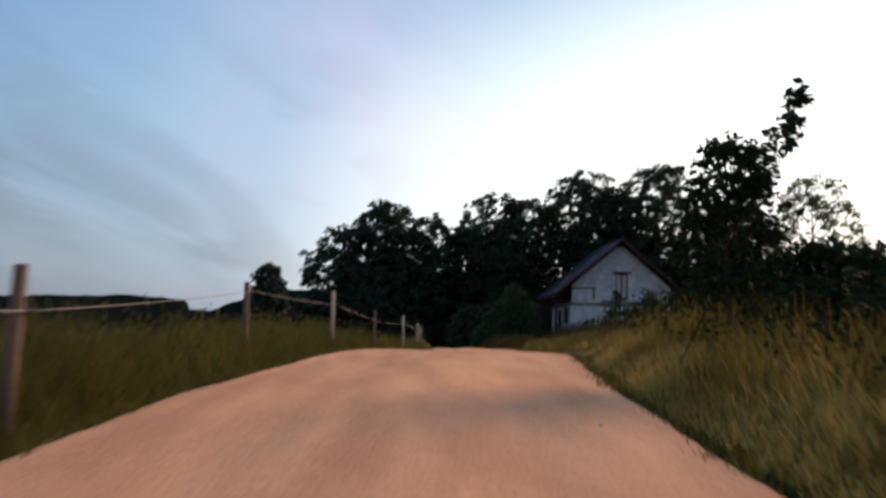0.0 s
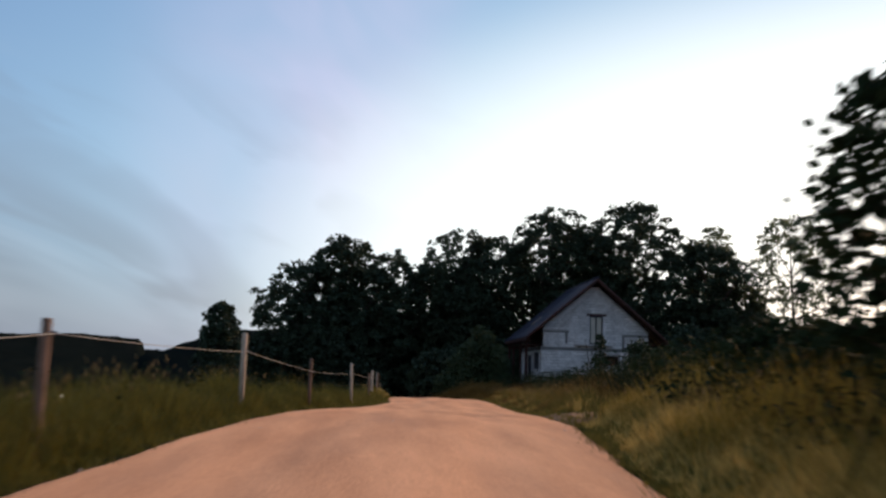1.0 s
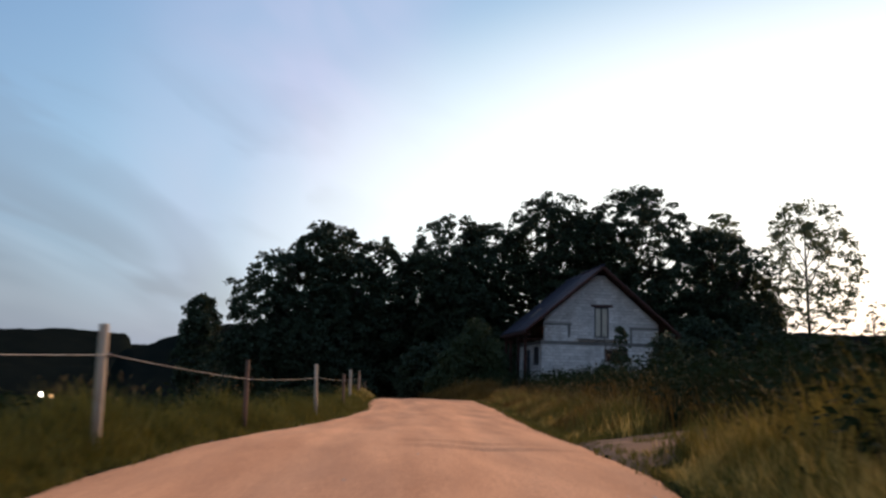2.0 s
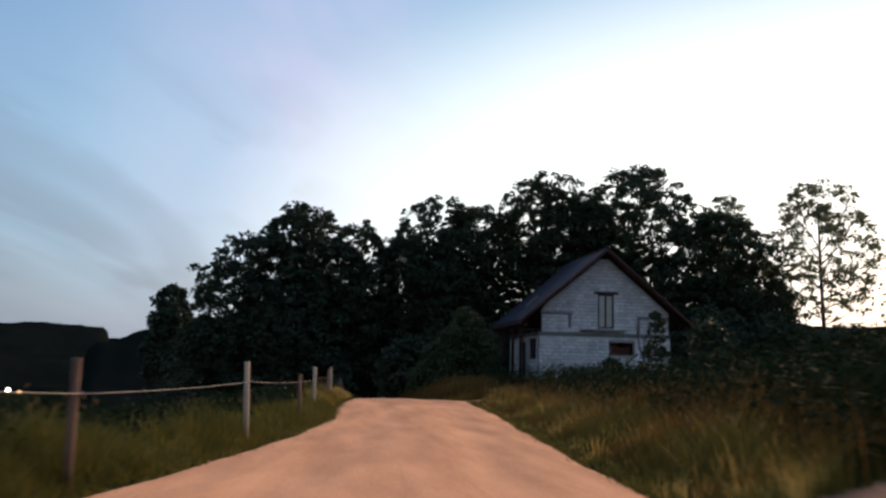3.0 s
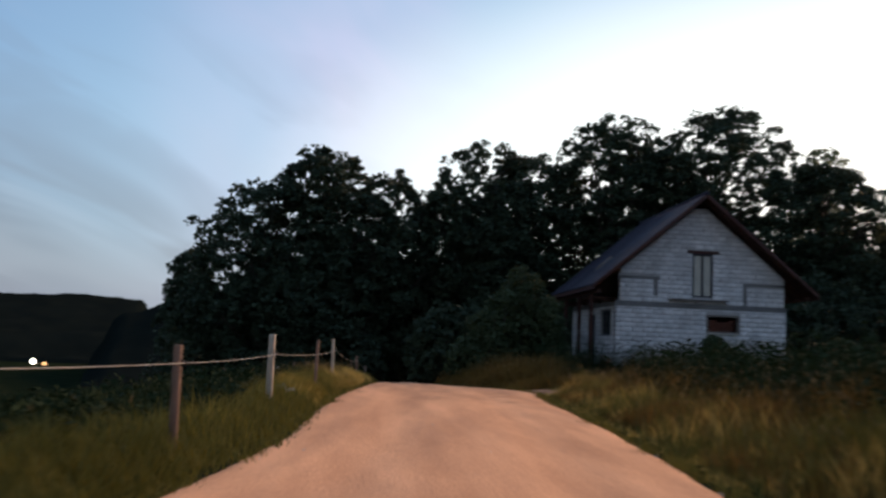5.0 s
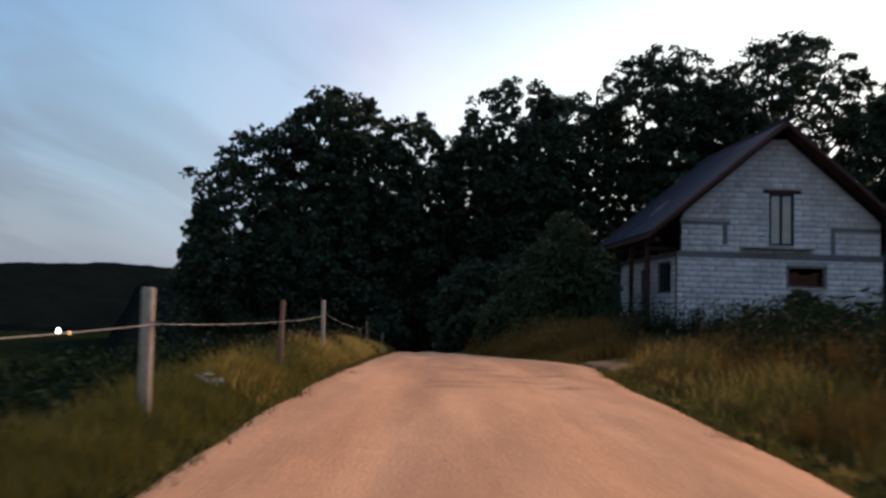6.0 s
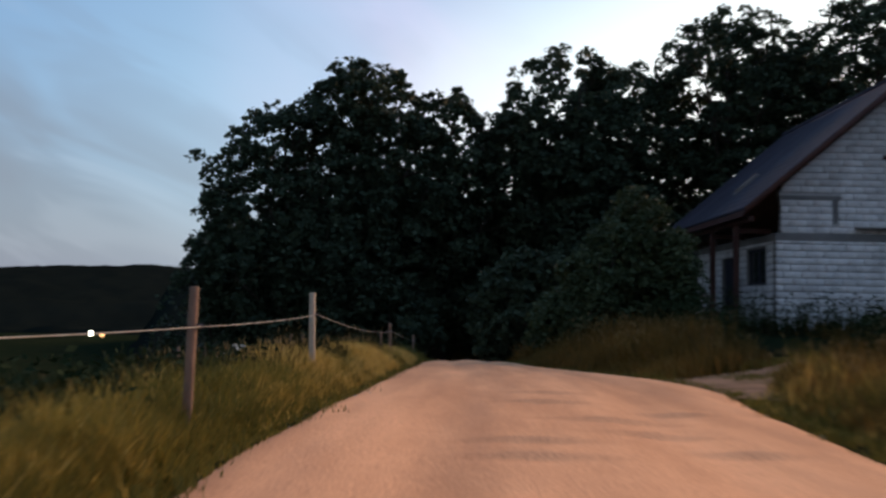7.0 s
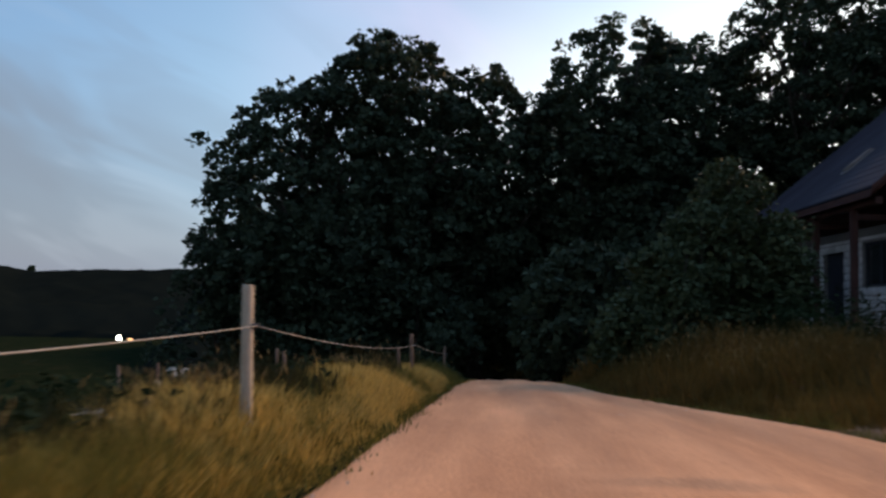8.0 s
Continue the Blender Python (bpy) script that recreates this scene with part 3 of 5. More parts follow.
for x0, x1 in ((9.21, 9.50), (9.60, 9.89)):
    put("board", boxes("board", [((x0, HY0 + 0.09, WIN[2] + 0.07), (x1, HY0 + 0.12, WIN[3] - 0.08))], M_PALE, 0.004), window, label="pale upright board")

# low window with a broken brick filling
slit = on_house("low_window", boxes("low_window", [
    ((SLIT[0], HY0 + 0.02, SLIT[3] - 0.08), (SLIT[1], HY0 + 0.2, SLIT[3])), ((SLIT[0], HY0 + 0.02, SLIT[2]), (SLIT[1], HY0 + 0.2, SLIT[2] + 0.06)),
    ((SLIT[0], HY0 + 0.02, SLIT[2]), (SLIT[0] + 0.10, HY0 + 0.2, SLIT[3])), ((SLIT[1] - 0.08, HY0 + 0.02, SLIT[2]), (SLIT[1], HY0 + 0.2, SLIT[3]))], M_BEAM, 0.005), label="rough timber frame of a low window")
put("window_sill", boxes("window_sill", [((SLIT[0] + 0.02, HY0 - 0.09, SLIT[2] - 0.05), (SLIT[1] - 0.10, HY0 + 0.05, SLIT[2] - 0.004))], M_PALE, 0.005), slit, label="pale rough board sill")
brick_me = boxes("brick", [((-0.12, -0.05, -0.032), (0.12, 0.05, 0.032))], M_BRICK, 0.005)
for r in range(6):
    for c in range(5):
        if r == 5 and c in (1, 2):
            continue
        x = SLIT[0] + 0.22 + c * 0.25 + (0.1 if r % 2 else 0.0)
        if x < SLIT[1] - 0.18:
            put("brick", brick_me, slit, pose(x, HY0 + 0.17 + rng.uniform(-0.02, 0.02), SLIT[2] + 0.10 + r * 0.078, 0, rng.uniform(-2, 2), 0))

# side wall under the porch roof
SIDE_WIN, SIDE_DOOR = (60.75, 62.35, 1.95, 3.0), (63.4, 64.7, FLOOR_Z, 2.9)
side = on_house("wall", boxes("wall", [((HX0 + 0.24, HY0 + 0.3, FLOOR_Z - 0.4), (HX0 + 0.25, HY1, FLOOR_Z + 0.1))], M_CONCRETE))
core = courses(side, "y", HY0 + 0.25, HY1, FLOOR_Z - 0.1, BEAM_Z, [SIDE_WIN, SIDE_DOOR], HX0, HX0 + 0.03)
us, zs = [HY0 + 0.25, *SIDE_WIN[:2], *SIDE_DOOR[:2], HY1], [FLOOR_Z - 0.1, FLOOR_Z, SIDE_WIN[2], SIDE_DOOR[3], SIDE_WIN[3], BEAM_Z]
solid = [(u0, u1, z0, z1) for u0, u1 in zip(us, us[1:]) for z0, z1 in zip(zs, zs[1:])
         if not any(h[0] < (u0 + u1) / 2 < h[1] and h[2] < (z0 + z1) / 2 < h[3] for h in (SIDE_WIN, SIDE_DOOR))]
bed = bmesh.new()
for u0, u1, z0, z1 in solid:
    corners = [bed.verts.new(v) for v in prism((HX0 + 0.012, u0, z0), (HX0 + 0.24, u1, z1))]
    for f in BOX_FACES:
        bed.faces.new([corners[k] for k in f])
bmesh.ops.remove_doubles(bed, verts=bed.verts, dist=0.002)
bed_me = bpy.data.meshes.new("mortar_bed")
bed.to_mesh(bed_me)
bed.free()
bed_me.materials.append(M_MORTAR)
on_house("mortar_bed", bed_me)
on_house("ring_beam", boxes("ring_beam", [((HX0 - 0.015, HY0 + 0.25, BEAM_Z), (HX0 + 0.25, HY1, BEAM_TOP))], M_CONCRETE, 0.008))
sash = on_house("side_window", boxes("side_window", [
    ((HX0 + 0.08, SIDE_WIN[0], SIDE_WIN[2]), (HX0 + 0.16, SIDE_WIN[0] + 0.07, SIDE_WIN[3])), ((HX0 + 0.08, SIDE_WIN[1] - 0.07, SIDE_WIN[2]), (HX0 + 0.16, SIDE_WIN[1], SIDE_WIN[3])),
    ((HX0 + 0.08, SIDE_WIN[0], SIDE_WIN[3] - 0.07), (HX0 + 0.16, SIDE_WIN[1], SIDE_WIN[3])), ((HX0 + 0.06, SIDE_WIN[0] - 0.03, SIDE_WIN[2]), (HX0 + 0.2, SIDE_WIN[1] + 0.03, SIDE_WIN[2] + 0.07)),
    ((HX0 + 0.09, 61.51, SIDE_WIN[2]), (HX0 + 0.15, 61.59, SIDE_WIN[3]))], M_DOOR, 0.004), label="dark window frame beside the porch")
for y0, y1 in ((SIDE_WIN[0] + 0.07, 61.51), (61.59, SIDE_WIN[1] - 0.07)):
    put("pane", boxes("pane", [((HX0 + 0.115, y0, SIDE_WIN[2] + 0.07), (HX0 + 0.125, y1, SIDE_WIN[3] - 0.07))], M_GLASS), sash)
door = on_house("house_door", boxes("house_door", [((HX0 + 0.10, SIDE_DOOR[0] + 0.04, SIDE_DOOR[2]), (HX0 + 0.16, SIDE_DOOR[1] - 0.04, SIDE_DOOR[3] - 0.04)),
    ((HX0 + 0.085, SIDE_DOOR[0] + 0.2, 0.9), (HX0 + 0.1, SIDE_DOOR[1] - 0.2, 1.6)), ((HX0 + 0.085, SIDE_DOOR[0] + 0.2, 1.75), (HX0 + 0.1, SIDE_DOOR[1] - 0.2, 2.6))], M_DOOR, 0.004), label="dark panelled door")
put("handle", boxes("handle", [((HX0 + 0.03, 63.55, 1.58), (HX0 + 0.09, 63.58, 1.61)), ((HX0 + 0.03, 63.55, 1.58), (HX0 + 0.05, 63.68, 1.61))], M_CONCRETE, 0.003), door)

# the walls that close the house
on_house("wall", boxes("wall", [((HX1 - 0.24, HY0 + 0.25, FLOOR_Z - 0.4), (HX1 - 0.002, HY1 - 0.25, BEAM_TOP))], M_BLOCK))
on_house("wall", boxes("wall", [((HX0 + 0.25, HY1 - 0.24, FLOOR_Z - 0.4), (HX1, HY1, BEAM_TOP))], M_BLOCK))
gable_back = [(HX0 + 0.14, BEAM_TOP), (HX1 - 0.06, BEAM_TOP), (HX1 - 0.06, roof_z(HX1) - 0.34), (RIDGE_X, RIDGE_Z - 0.34), (HX0 + 0.14, roof_z(HX0) - 0.34)]
on_house("wall", mesh("wall", [(x, y, z) for y in (HY1 - 0.24, HY1 - 0.01) for x, z in gable_back],
                      [np.array([[0, 1, 2, 3, 4], [9, 8, 7, 6, 5]]), np.array([[s, s + 5, (s + 1) % 5 + 5, (s + 1) % 5] for s in range(5)])], M_BLOCK))
on_house("room_floor", boxes("room_floor", [((HX0 + 0.25, HY0 + 0.25, FLOOR_Z - 0.05), (HX1 - 0.25, HY1 - 0.25, FLOOR_Z + 0.02))], M_INSIDE))
on_house("loft_floor", boxes("loft_floor", [((HX0 + 0.26, HY0 + 0.26, BEAM_Z), (HX1 - 0.25, HY1 - 0.25, BEAM_TOP - 0.02))], M_INSIDE))

# roof: two slopes of dark sheet with shallow steps, boards, rafters, ridge cap
RY0, RY1 = HY0 - 0.62, HY1 + 0.55


def roof_side(edge):
    n = 18
    V, F = [], []
    out = 1 if edge > RIDGE_X else -1
    ts = np.linspace(0, 1, n + 1)
    prof = []
    for k in range(n):
        for t, lift in ((ts[k], 0.0), (ts[k + 1], 0.014)):
            x = RIDGE_X + (edge - RIDGE_X) * t
            prof.append((x, roof_z(x) + lift))
    under = [(edge, roof_z(edge) - 0.06), (RIDGE_X, RIDGE_Z - 0.06)]
    prof += under
    m = len(prof)
    for y in (RY0, RY1):
        V += [(x, y, z) for x, z in prof]
    Q = [(k, (k + 1) % m, m + (k + 1) % m, m + k) for k in range(m)]
    return mesh("roof_slope", V, [np.array(Q), np.array([list(range(m))]), np.array([list(range(2 * m - 1, m - 1, -1))])], M_ROOF)


on_house("roof_slope", roof_side(EAVE_L), label="dark blue-grey stepped roofing sheet")
on_house("roof_slope", roof_side(EAVE_R), label="dark blue-grey stepped roofing sheet")
V, F = tubes([([(RIDGE_X, RY0 - 0.02, RIDGE_Z + 0.0), (RIDGE_X, RY1, RIDGE_Z + 0.0)], [0.085, 0.085])], 10)
on_house("ridge_cap", mesh("ridge_cap", V, F, M_ROOF, True))


def sloping_board(name, x0, x1, y0, y1, drop0, drop1, mat):
    """A board that follows the slope between x0 and x1, from drop0 to drop1 below the roof."""
    V = [(x, y, roof_z(x) - d) for y in (y0, y1) for x, d in ((x0, drop0), (x1, drop0), (x1, drop1), (x0, drop1))]
    F = [(0, 1, 2, 3), (7, 6, 5, 4)] + [(s, s + 4, (s + 1) % 4 + 4, (s + 1) % 4) for s in range(4)]
    return mesh(name, V, np.array(F), mat)


for edge in (EAVE_L, EAVE_R):
    d = 0.03 if edge < RIDGE_X else -0.03
    for y in (RY0 - 0.01, RY1 - 0.03):
        on_house("barge_board", sloping_board("barge_board", edge, RIDGE_X, y, y + 0.04, 0.005, 0.21, M_BOARD), label="reddish brown barge board")
    on_house("eave_board", boxes("eave_board", [((min(edge, edge + d), RY0 + 0.04, roof_z(edge) - 0.22), (max(edge, edge + d), RY1 - 0.04, roof_z(edge) - 0.062))], M_BOARD, 0.004), label="reddish brown eave board")
    on_house("soffit", sloping_board("soffit", edge + d * 1.2, RIDGE_X, RY0 + 0.04, RY1 - 0.04, 0.064, 0.085, M_BOARD), label="brown boarded underside")
    for k in range(11):
        y = HY0 - 0.32 + k * 0.86
        on_house("rafter", sloping_board("rafter", edge + d * 1.5, RIDGE_X - d, y, y + 0.08, 0.09, 0.24, M_BOARD))

# skylight, lying in the left slope
sky_x0, sky_x1, sky_y0, sky_y1 = 6.02, 6.62, 63.18, 63.46
frame_pairs = ((sky_x0, sky_x1, sky_y0, sky_y0 + 0.09), (sky_x0, sky_x1, sky_y1 - 0.09, sky_y1), (sky_x0, sky_x0 + 0.08, sky_y0 + 0.09, sky_y1 - 0.09), (sky_x1 - 0.08, sky_x1, sky_y0 + 0.09, sky_y1 - 0.09))
skylight = on_house("skylight", sloping_board("skylight", sky_x0 - 0.04, sky_x1 + 0.04, sky_y0 - 0.04, sky_y1 + 0.04, -0.05, 0.02, M_CONCRETE), label="small pale-framed skylight in the roof")
for a, b, c, d in frame_pairs:
    put("skylight_frame", sloping_board("skylight_frame", a, b, c, d, -0.11, -0.03, M_BEAM), skylight)
put("pane", sloping_board("pane", sky_x0 + 0.08, sky_x1 - 0.08, sky_y0 + 0.09, sky_y1 - 0.09, -0.085, -0.055, M_GLASS), skylight)

# porch: posts, plate, braces and low wall along the side
PORCH_X = 5.22
for y in (60.9, 63.1, 65.9, 67.8):
    on_house("porch_post", boxes("porch_post", [((PORCH_X - 0.07, y - 0.07, FLOOR_Z - 0.2), (PORCH_X + 0.07, y + 0.07, 3.60))], M_BOARD, 0.012), label="dark brown timber porch post")
    on_house("porch_tie", boxes("porch_tie", [((PORCH_X + 0.07, y - 0.05, 3.38), (HX0 + 0.2, y + 0.05, 3.52))], M_BOARD, 0.008))
on_house("porch_plate", boxes("porch_plate", [((PORCH_X - 0.08, HY0 - 0.35, 3.602), (PORCH_X + 0.08, HY1 + 0.3, 3.76))], M_BOARD, 0.01))
on_house("porch_floor", boxes("porch_floor", [((PORCH_X - 0.3, HY0 + 0.1, FLOOR_Z - 0.35), (HX0 - 0.004, HY1, FLOOR_Z + 0.0))], M_CONCRETE, 0.02))
on_house("porch_wall", boxes("porch_wall", [((PORCH_X - 0.06, 61.0, FLOOR_Z), (PORCH_X + 0.06, 63.0, FLOOR_Z + 0.62))], M_BEAM, 0.012), label="low weathered board parapet")

# ---------------------------------------------------------------- the fence along the meadow
POSTS = [(-7.75, 2.6, 1.25), (-6.76, 8.2, 1.40), (-6.64, 13.89, 1.64), (-6.13, 19.62, 1.82), (-5.52, 23.92, 1.57), (-4.90, 28.84, 1.55), (-4.49, 33.65, 1.32),
         (-4.42, 38.2, 1.425), (-4.21, 42.63, 1.35), (-4.25, 47.12, 1.36), (-4.02, 55.25, 0.80), (-3.95, 63.0, 0.25)]
PALE = (3, 5, 7, 9)
fence = thing("meadow_fence", pose(-5.0, 30, 0.1), "weathered wooden fence posts joined by one pale cord", "fence")
ties = []
for k, (x, y, top) in enumerate(POSTS):
    foot = float(land(x, y)) - 0.25
    r = (0.046, 0.040, 0.037, 0.042, 0.034, 0.038, 0.036, 0.046, 0.032, 0.039, 0.034, 0.034)[k]
    lean = rng.normal(size=2) * 0.02
    lean[0] += -0.035 if k in (5, 7) else 0.0
    pts = [(x - lean[0], y - lean[1], foot), (x - lean[0] * 0.5, y - lean[1] * 0.5, (foot + top) / 2), (x, y, top - 0.012), (x, y, top)]
    V, F = tubes([(pts, [r * 1.06, r, r * 0.97, r * 0.82])], 11)
    ob = put("post", mesh("post", V, F, M_POST if k in PALE else M_DARKPOST, False), fence, label="pale squared-off fence post" if k in PALE else "dark weathered fence post")
    ob.matrix_parent_inverse = fence.matrix_basis.inverted()
    tie = (x + r * 0.98, y, top - {2: 0.11, 6: 0.14, 10: 0.18, 11: 0.2}.get(k, 0.26))
    ties.append(tie)
    V, F = tubes([([(tie[0] - 0.03, y, tie[2]), (tie[0] + 0.028, y, tie[2]), (tie[0] + 0.04, y, tie[2])], [0.012, 0.020, 0.011])], 8)
    put("insulator", mesh("insulator", V, F, M_DOOR, True), ob, label="dark cord insulator")
for p, q in zip(ties, ties[1:]):
    n = 14
    sag = (0.055 if p is ties[9] else 0.02) * (Vector(q) - Vector(p)).length / 5
    pts = [(p[0] + (q[0] - p[0]) * s + 0.03, p[1] + (q[1] - p[1]) * s, p[2] + (q[2] - p[2]) * s - sag * 4 * s * (1 - s)) for s in np.linspace(0, 1, n)]
    V, F = tubes([(pts, [0.0039] * n)], 6)
    ob = put("cord", mesh("cord", V, F, M_ROPE, True), fence, label="pale sagging fence cord")
    ob.matrix_parent_inverse = fence.matrix_basis.inverted()


def stake(x, y, top):
    foot = float(land(x, y)) - 0.2
    V, F = tubes([([(x + 0.03, y, foot), (x, y, top)], [0.03, 0.026])], 8)
    ob = put("wooden_stake", mesh("wooden_stake", V, F, M_DARKPOST))
    tagged(ob, "thin weathered stake standing in the meadow grass", "stake", "stakes behind the fence")


for x, y, top in ((-5.4, 52.6, 0.62), (-6.0, 54.5, 0.55), (-8.0, 53.5, 0.3), (-7.6, 53.9, 0.32), (-4.15, 54.6, 0.62)):
    stake(x, y, top)

# ---------------------------------------------------------------- trees and shrubs
def dome(f, blunt):
    """Reach of a crown at the share f of its height."""
    f = np.clip(f, 0, 1)
    return np.maximum(0.03, 1 - f ** (2.7 * blunt)) ** 0.5 * (0.72 + 0.28 * smooth_step(f / 0.3))


def crown(heads_at, rnd, lo, height, radius, blunt, sprays, per, reach, size, fill):
    """Leaves in flat drooping sprays, crowded on the outside of the crown, with gaps between."""
    heads_at = np.array(heads_at)
    n = sprays
    f = rnd.random(n) ** 0.9
    a = rnd.uniform(0, 2 * np.pi, n)
    env = radius * dome(f, blunt)
    p = np.stack([env * np.cos(a), env * np.sin(a), lo + (height - lo) * f], 1)
    gap = np.min(np.linalg.norm((p[:, None, :] - heads_at[None]) * (1, 1, 1.25), axis=2), axis=1) / (0.36 * radius)
    swell = 0.80 + 0.30 * np.exp(-gap ** 2)
    inside = rnd.random(n) < fill
    share = np.where(inside, rnd.uniform(0.25, 0.8, n), rnd.uniform(0.80, 1.0, n) + 0.10 * rnd.random(n) ** 3) * swell
    p[:, :2] *= share[:, None]
    top = lo + (height - lo) * 0.5
    p[:, 2] = np.where(p[:, 2] > top, top + (p[:, 2] - top) * (0.3 + 0.7 * np.minimum(1, share + 0.08)), p[:, 2])
    p += rnd.normal(size=(n, 3)) * radius * np.array((0.035, 0.035, 0.03))
    # open places between the limbs
    o = rnd.uniform(0, 50, 3)
    w = 2.6 / radius
    hole = np.sin(p[:, 0] * w * 1.9 + o[0]) * np.sin(p[:, 1] * w * 1.7 + o[1]) + np.sin(p[:, 2] * w * 2.3 + p[:, 0] * w + o[2]) * 0.7
    p = p[hole > -0.95]
    n = len(p)
    # each spray: a tilted disc that hangs a little at its rim
    up = np.stack([p[:, 0], p[:, 1], np.zeros(n)], 1) / radius * 0.55 + np.array((0, 0, 1.0)) + rnd.normal(size=(n, 3)) * 0.28
    up /= np.linalg.norm(up, axis=1)[:, None]
    u = np.cross(up, rnd.normal(size=(n, 3)))
    u /= np.linalg.norm(u, axis=1)[:, None]
    v = np.cross(up, u)
    wide = reach * rnd.uniform(0.55, 1.35, n)
    idx = np.repeat(np.arange(n), rnd.integers(max(2, per // 2), per * 5 // 4, n))
    m = len(idx)
    r, b = np.sqrt(rnd.random(m)), rnd.uniform(0, 2 * np.pi, m)
    k = wide[idx]
    c = p[idx] + u[idx] * (k * r * np.cos(b))[:, None] + v[idx] * (k * r * np.sin(b))[:, None] + up[idx] * (k * (0.20 * rnd.normal(size=m) - 0.35 * r * r))[:, None]
    return leaves(c, size, rnd, 1.6, 0.6)


def tree(name, x, y, top, radius, seed, label, category="tree", foot=None, crown_from=0.28, lobes=15, clusters=36, per=60, spread=0.31, size=0.14, mat=None, trunk=0.28, squash=0.85, fill=0.22, heart=0, bark=None, group="trees behind the house"):
    rnd = np.random.default_rng(seed)
    z0 = float(land(x, y)) if foot is None else foot
    height = top - z0
    base = thing(name, pose(x, y, z0), label, category, group)
    lo = height * crown_from
    # heads: the ends of the great limbs, round which the crown swells
    turn = rnd.uniform(0, 6.28)
    made = []
    for k in range(lobes):
        f = ((k + 0.5) / lobes) ** 0.85
        a = turn + k * 2.4 + rnd.uniform(-0.4, 0.4)
        d = radius * float(dome(f, 1 / squash)) * rnd.uniform(0.72, 0.92)
        made.append((d * math.cos(a), d * math.sin(a), lo + (height - lo) * (0.06 + 0.86 * f)))
    runs = []
    bend = rnd.normal(size=2) * 0.25
    stem = [(0, 0, -0.3), (bend[0] * 0.3, bend[1] * 0.3, height * 0.25), (bend[0], bend[1], height * 0.55), (bend[0] * 1.3, bend[1] * 1.3, height * 0.86)]
    runs.append((stem, [trunk * 1.25, trunk, trunk * 0.6, trunk * 0.15]))
    for c in made:
        f = min(0.8, max(0.18, (c[2] / height) * 0.7))
        o = Vector((bend[0] * f * 1.3, bend[1] * f * 1.3, height * f))
        e = Vector(c)
        m = o.lerp(e, 0.5) + Vector((0, 0, -0.12 * (e - o).length))
        runs.append(([o, m, e], [trunk * 0.38, trunk * 0.24, trunk * 0.08]))
        for _ in range(3):
            w = Vector(rnd.normal(size=3)).normalized() * radius * 0.22
            runs.append(([m.lerp(e, 0.5), e + w], [trunk * 0.12, trunk * 0.03]))
    V, F = tubes(runs, 6)
    put("trunk", mesh("trunk", V, F, bark or M_BARK, True), base, label="dark bark trunk with spreading limbs")
    V, F = crown(made, rnd, lo, height, radius, 1 / squash, lobes * clusters, per, spread * 1.45, size, fill)
    if heart:
        # the dense shaded inside of the crown
        inner = []
        for k in range(heart):
            f = 0.02 + 0.52 * (k + 0.5) / heart
            env = radius * float(dome(f, 1 / squash))
            inner.append(((rnd.normal() * 0.1 * radius, rnd.normal() * 0.1 * radius, lo + (height - lo) * f), (env * 0.55, env * 0.55, (height - lo) / heart * 0.45)))
        W, G = foliage(inner, rnd, 60, 34, 0.38, 0.22, 0.5)
        F = np.concatenate([F, G + len(V)])
        V = np.concatenate([V, W])
    put("crown", mesh("crown", V, F, mat or M_LEAF), base)
    return base


OAK = "tall dark broadleaf tree with a dense uneven crown"
for k, (x, y, top, radius, start, lobe_count, dense) in enumerate((
        (-9.8, 74.0, 9.8, 5.1, 0.14, 24, 5), (-7.0, 75.0, 12.2, 4.4, 0.2, 21, 4), (-3.5, 77.0, 11.5, 4.0, 0.12, 20, 8), (0.2, 80.5, 11.0, 3.8, 0.08, 17, 8), (2.4, 77.0, 13.4, 4.6, 0.2, 20, 6),
        (5.6, 80.0, 13.7, 4.6, 0.2, 18, 3), (10.8, 78.5, 16.1, 5.0, 0.2, 23, 3), (17.4, 77.5, 16.6, 6.0, 0.2, 26, 3), (14.0, 80.5, 14.8, 4.2, 0.3, 17, 2), (23.0, 76.5, 13.1, 5.6, 0.05, 26, 7), (27.2, 79.5, 10.4, 3.8, 0.03, 17, 6))):
    tree("broadleaf_tree", x, y, top, radius, 11 + k, OAK, crown_from=start, lobes=lobe_count, clusters=34, per=50, size=0.157, heart=dense)
for k, (x, y, top, radius) in enumerate(((5.0, 86.0, 7.5, 4.6), (-3.5, 88.0, 7.5, 5.0), (13.5, 87.0, 8.0, 5.0), (21.0, 85.0, 8.0, 4.8), (-9.0, 84.0, 5.5, 4.2))):
    tree("broadleaf_tree", x, y, top, radius, 32 + k, "dark broadleaf tree deep inside the wood", crown_from=0.02, clusters=15, per=40, size=0.18, heart=4)
AIRY = "slender airy tree with thin open foliage against the sky"
tree("aspen_tree", 30.2, 74.5, 15.9, 4.1, 31, AIRY, crown_from=0.32, lobes=19, clusters=16, per=26, spread=0.34, size=0.18, mat=M_AIRY, trunk=0.15, squash=0.75, fill=0.3, group="airy trees")
tree("aspen_tree", 26.8, 83.0, 16.2, 3.0, 32, AIRY, crown_from=0.3, lobes=14, clusters=18, per=28, spread=0.34, size=0.18, mat=M_AIRY, trunk=0.13, fill=0.3, group="airy trees")
tree("aspen_tree", 38.0, 78.0, 8.5, 1.2, 33, "thin bare-looking sapling with few leaves", crown_from=0.3, lobes=6, clusters=5, per=8, spread=0.3, size=0.2, mat=M_AIRY, trunk=0.09, fill=0.3, group="airy trees")
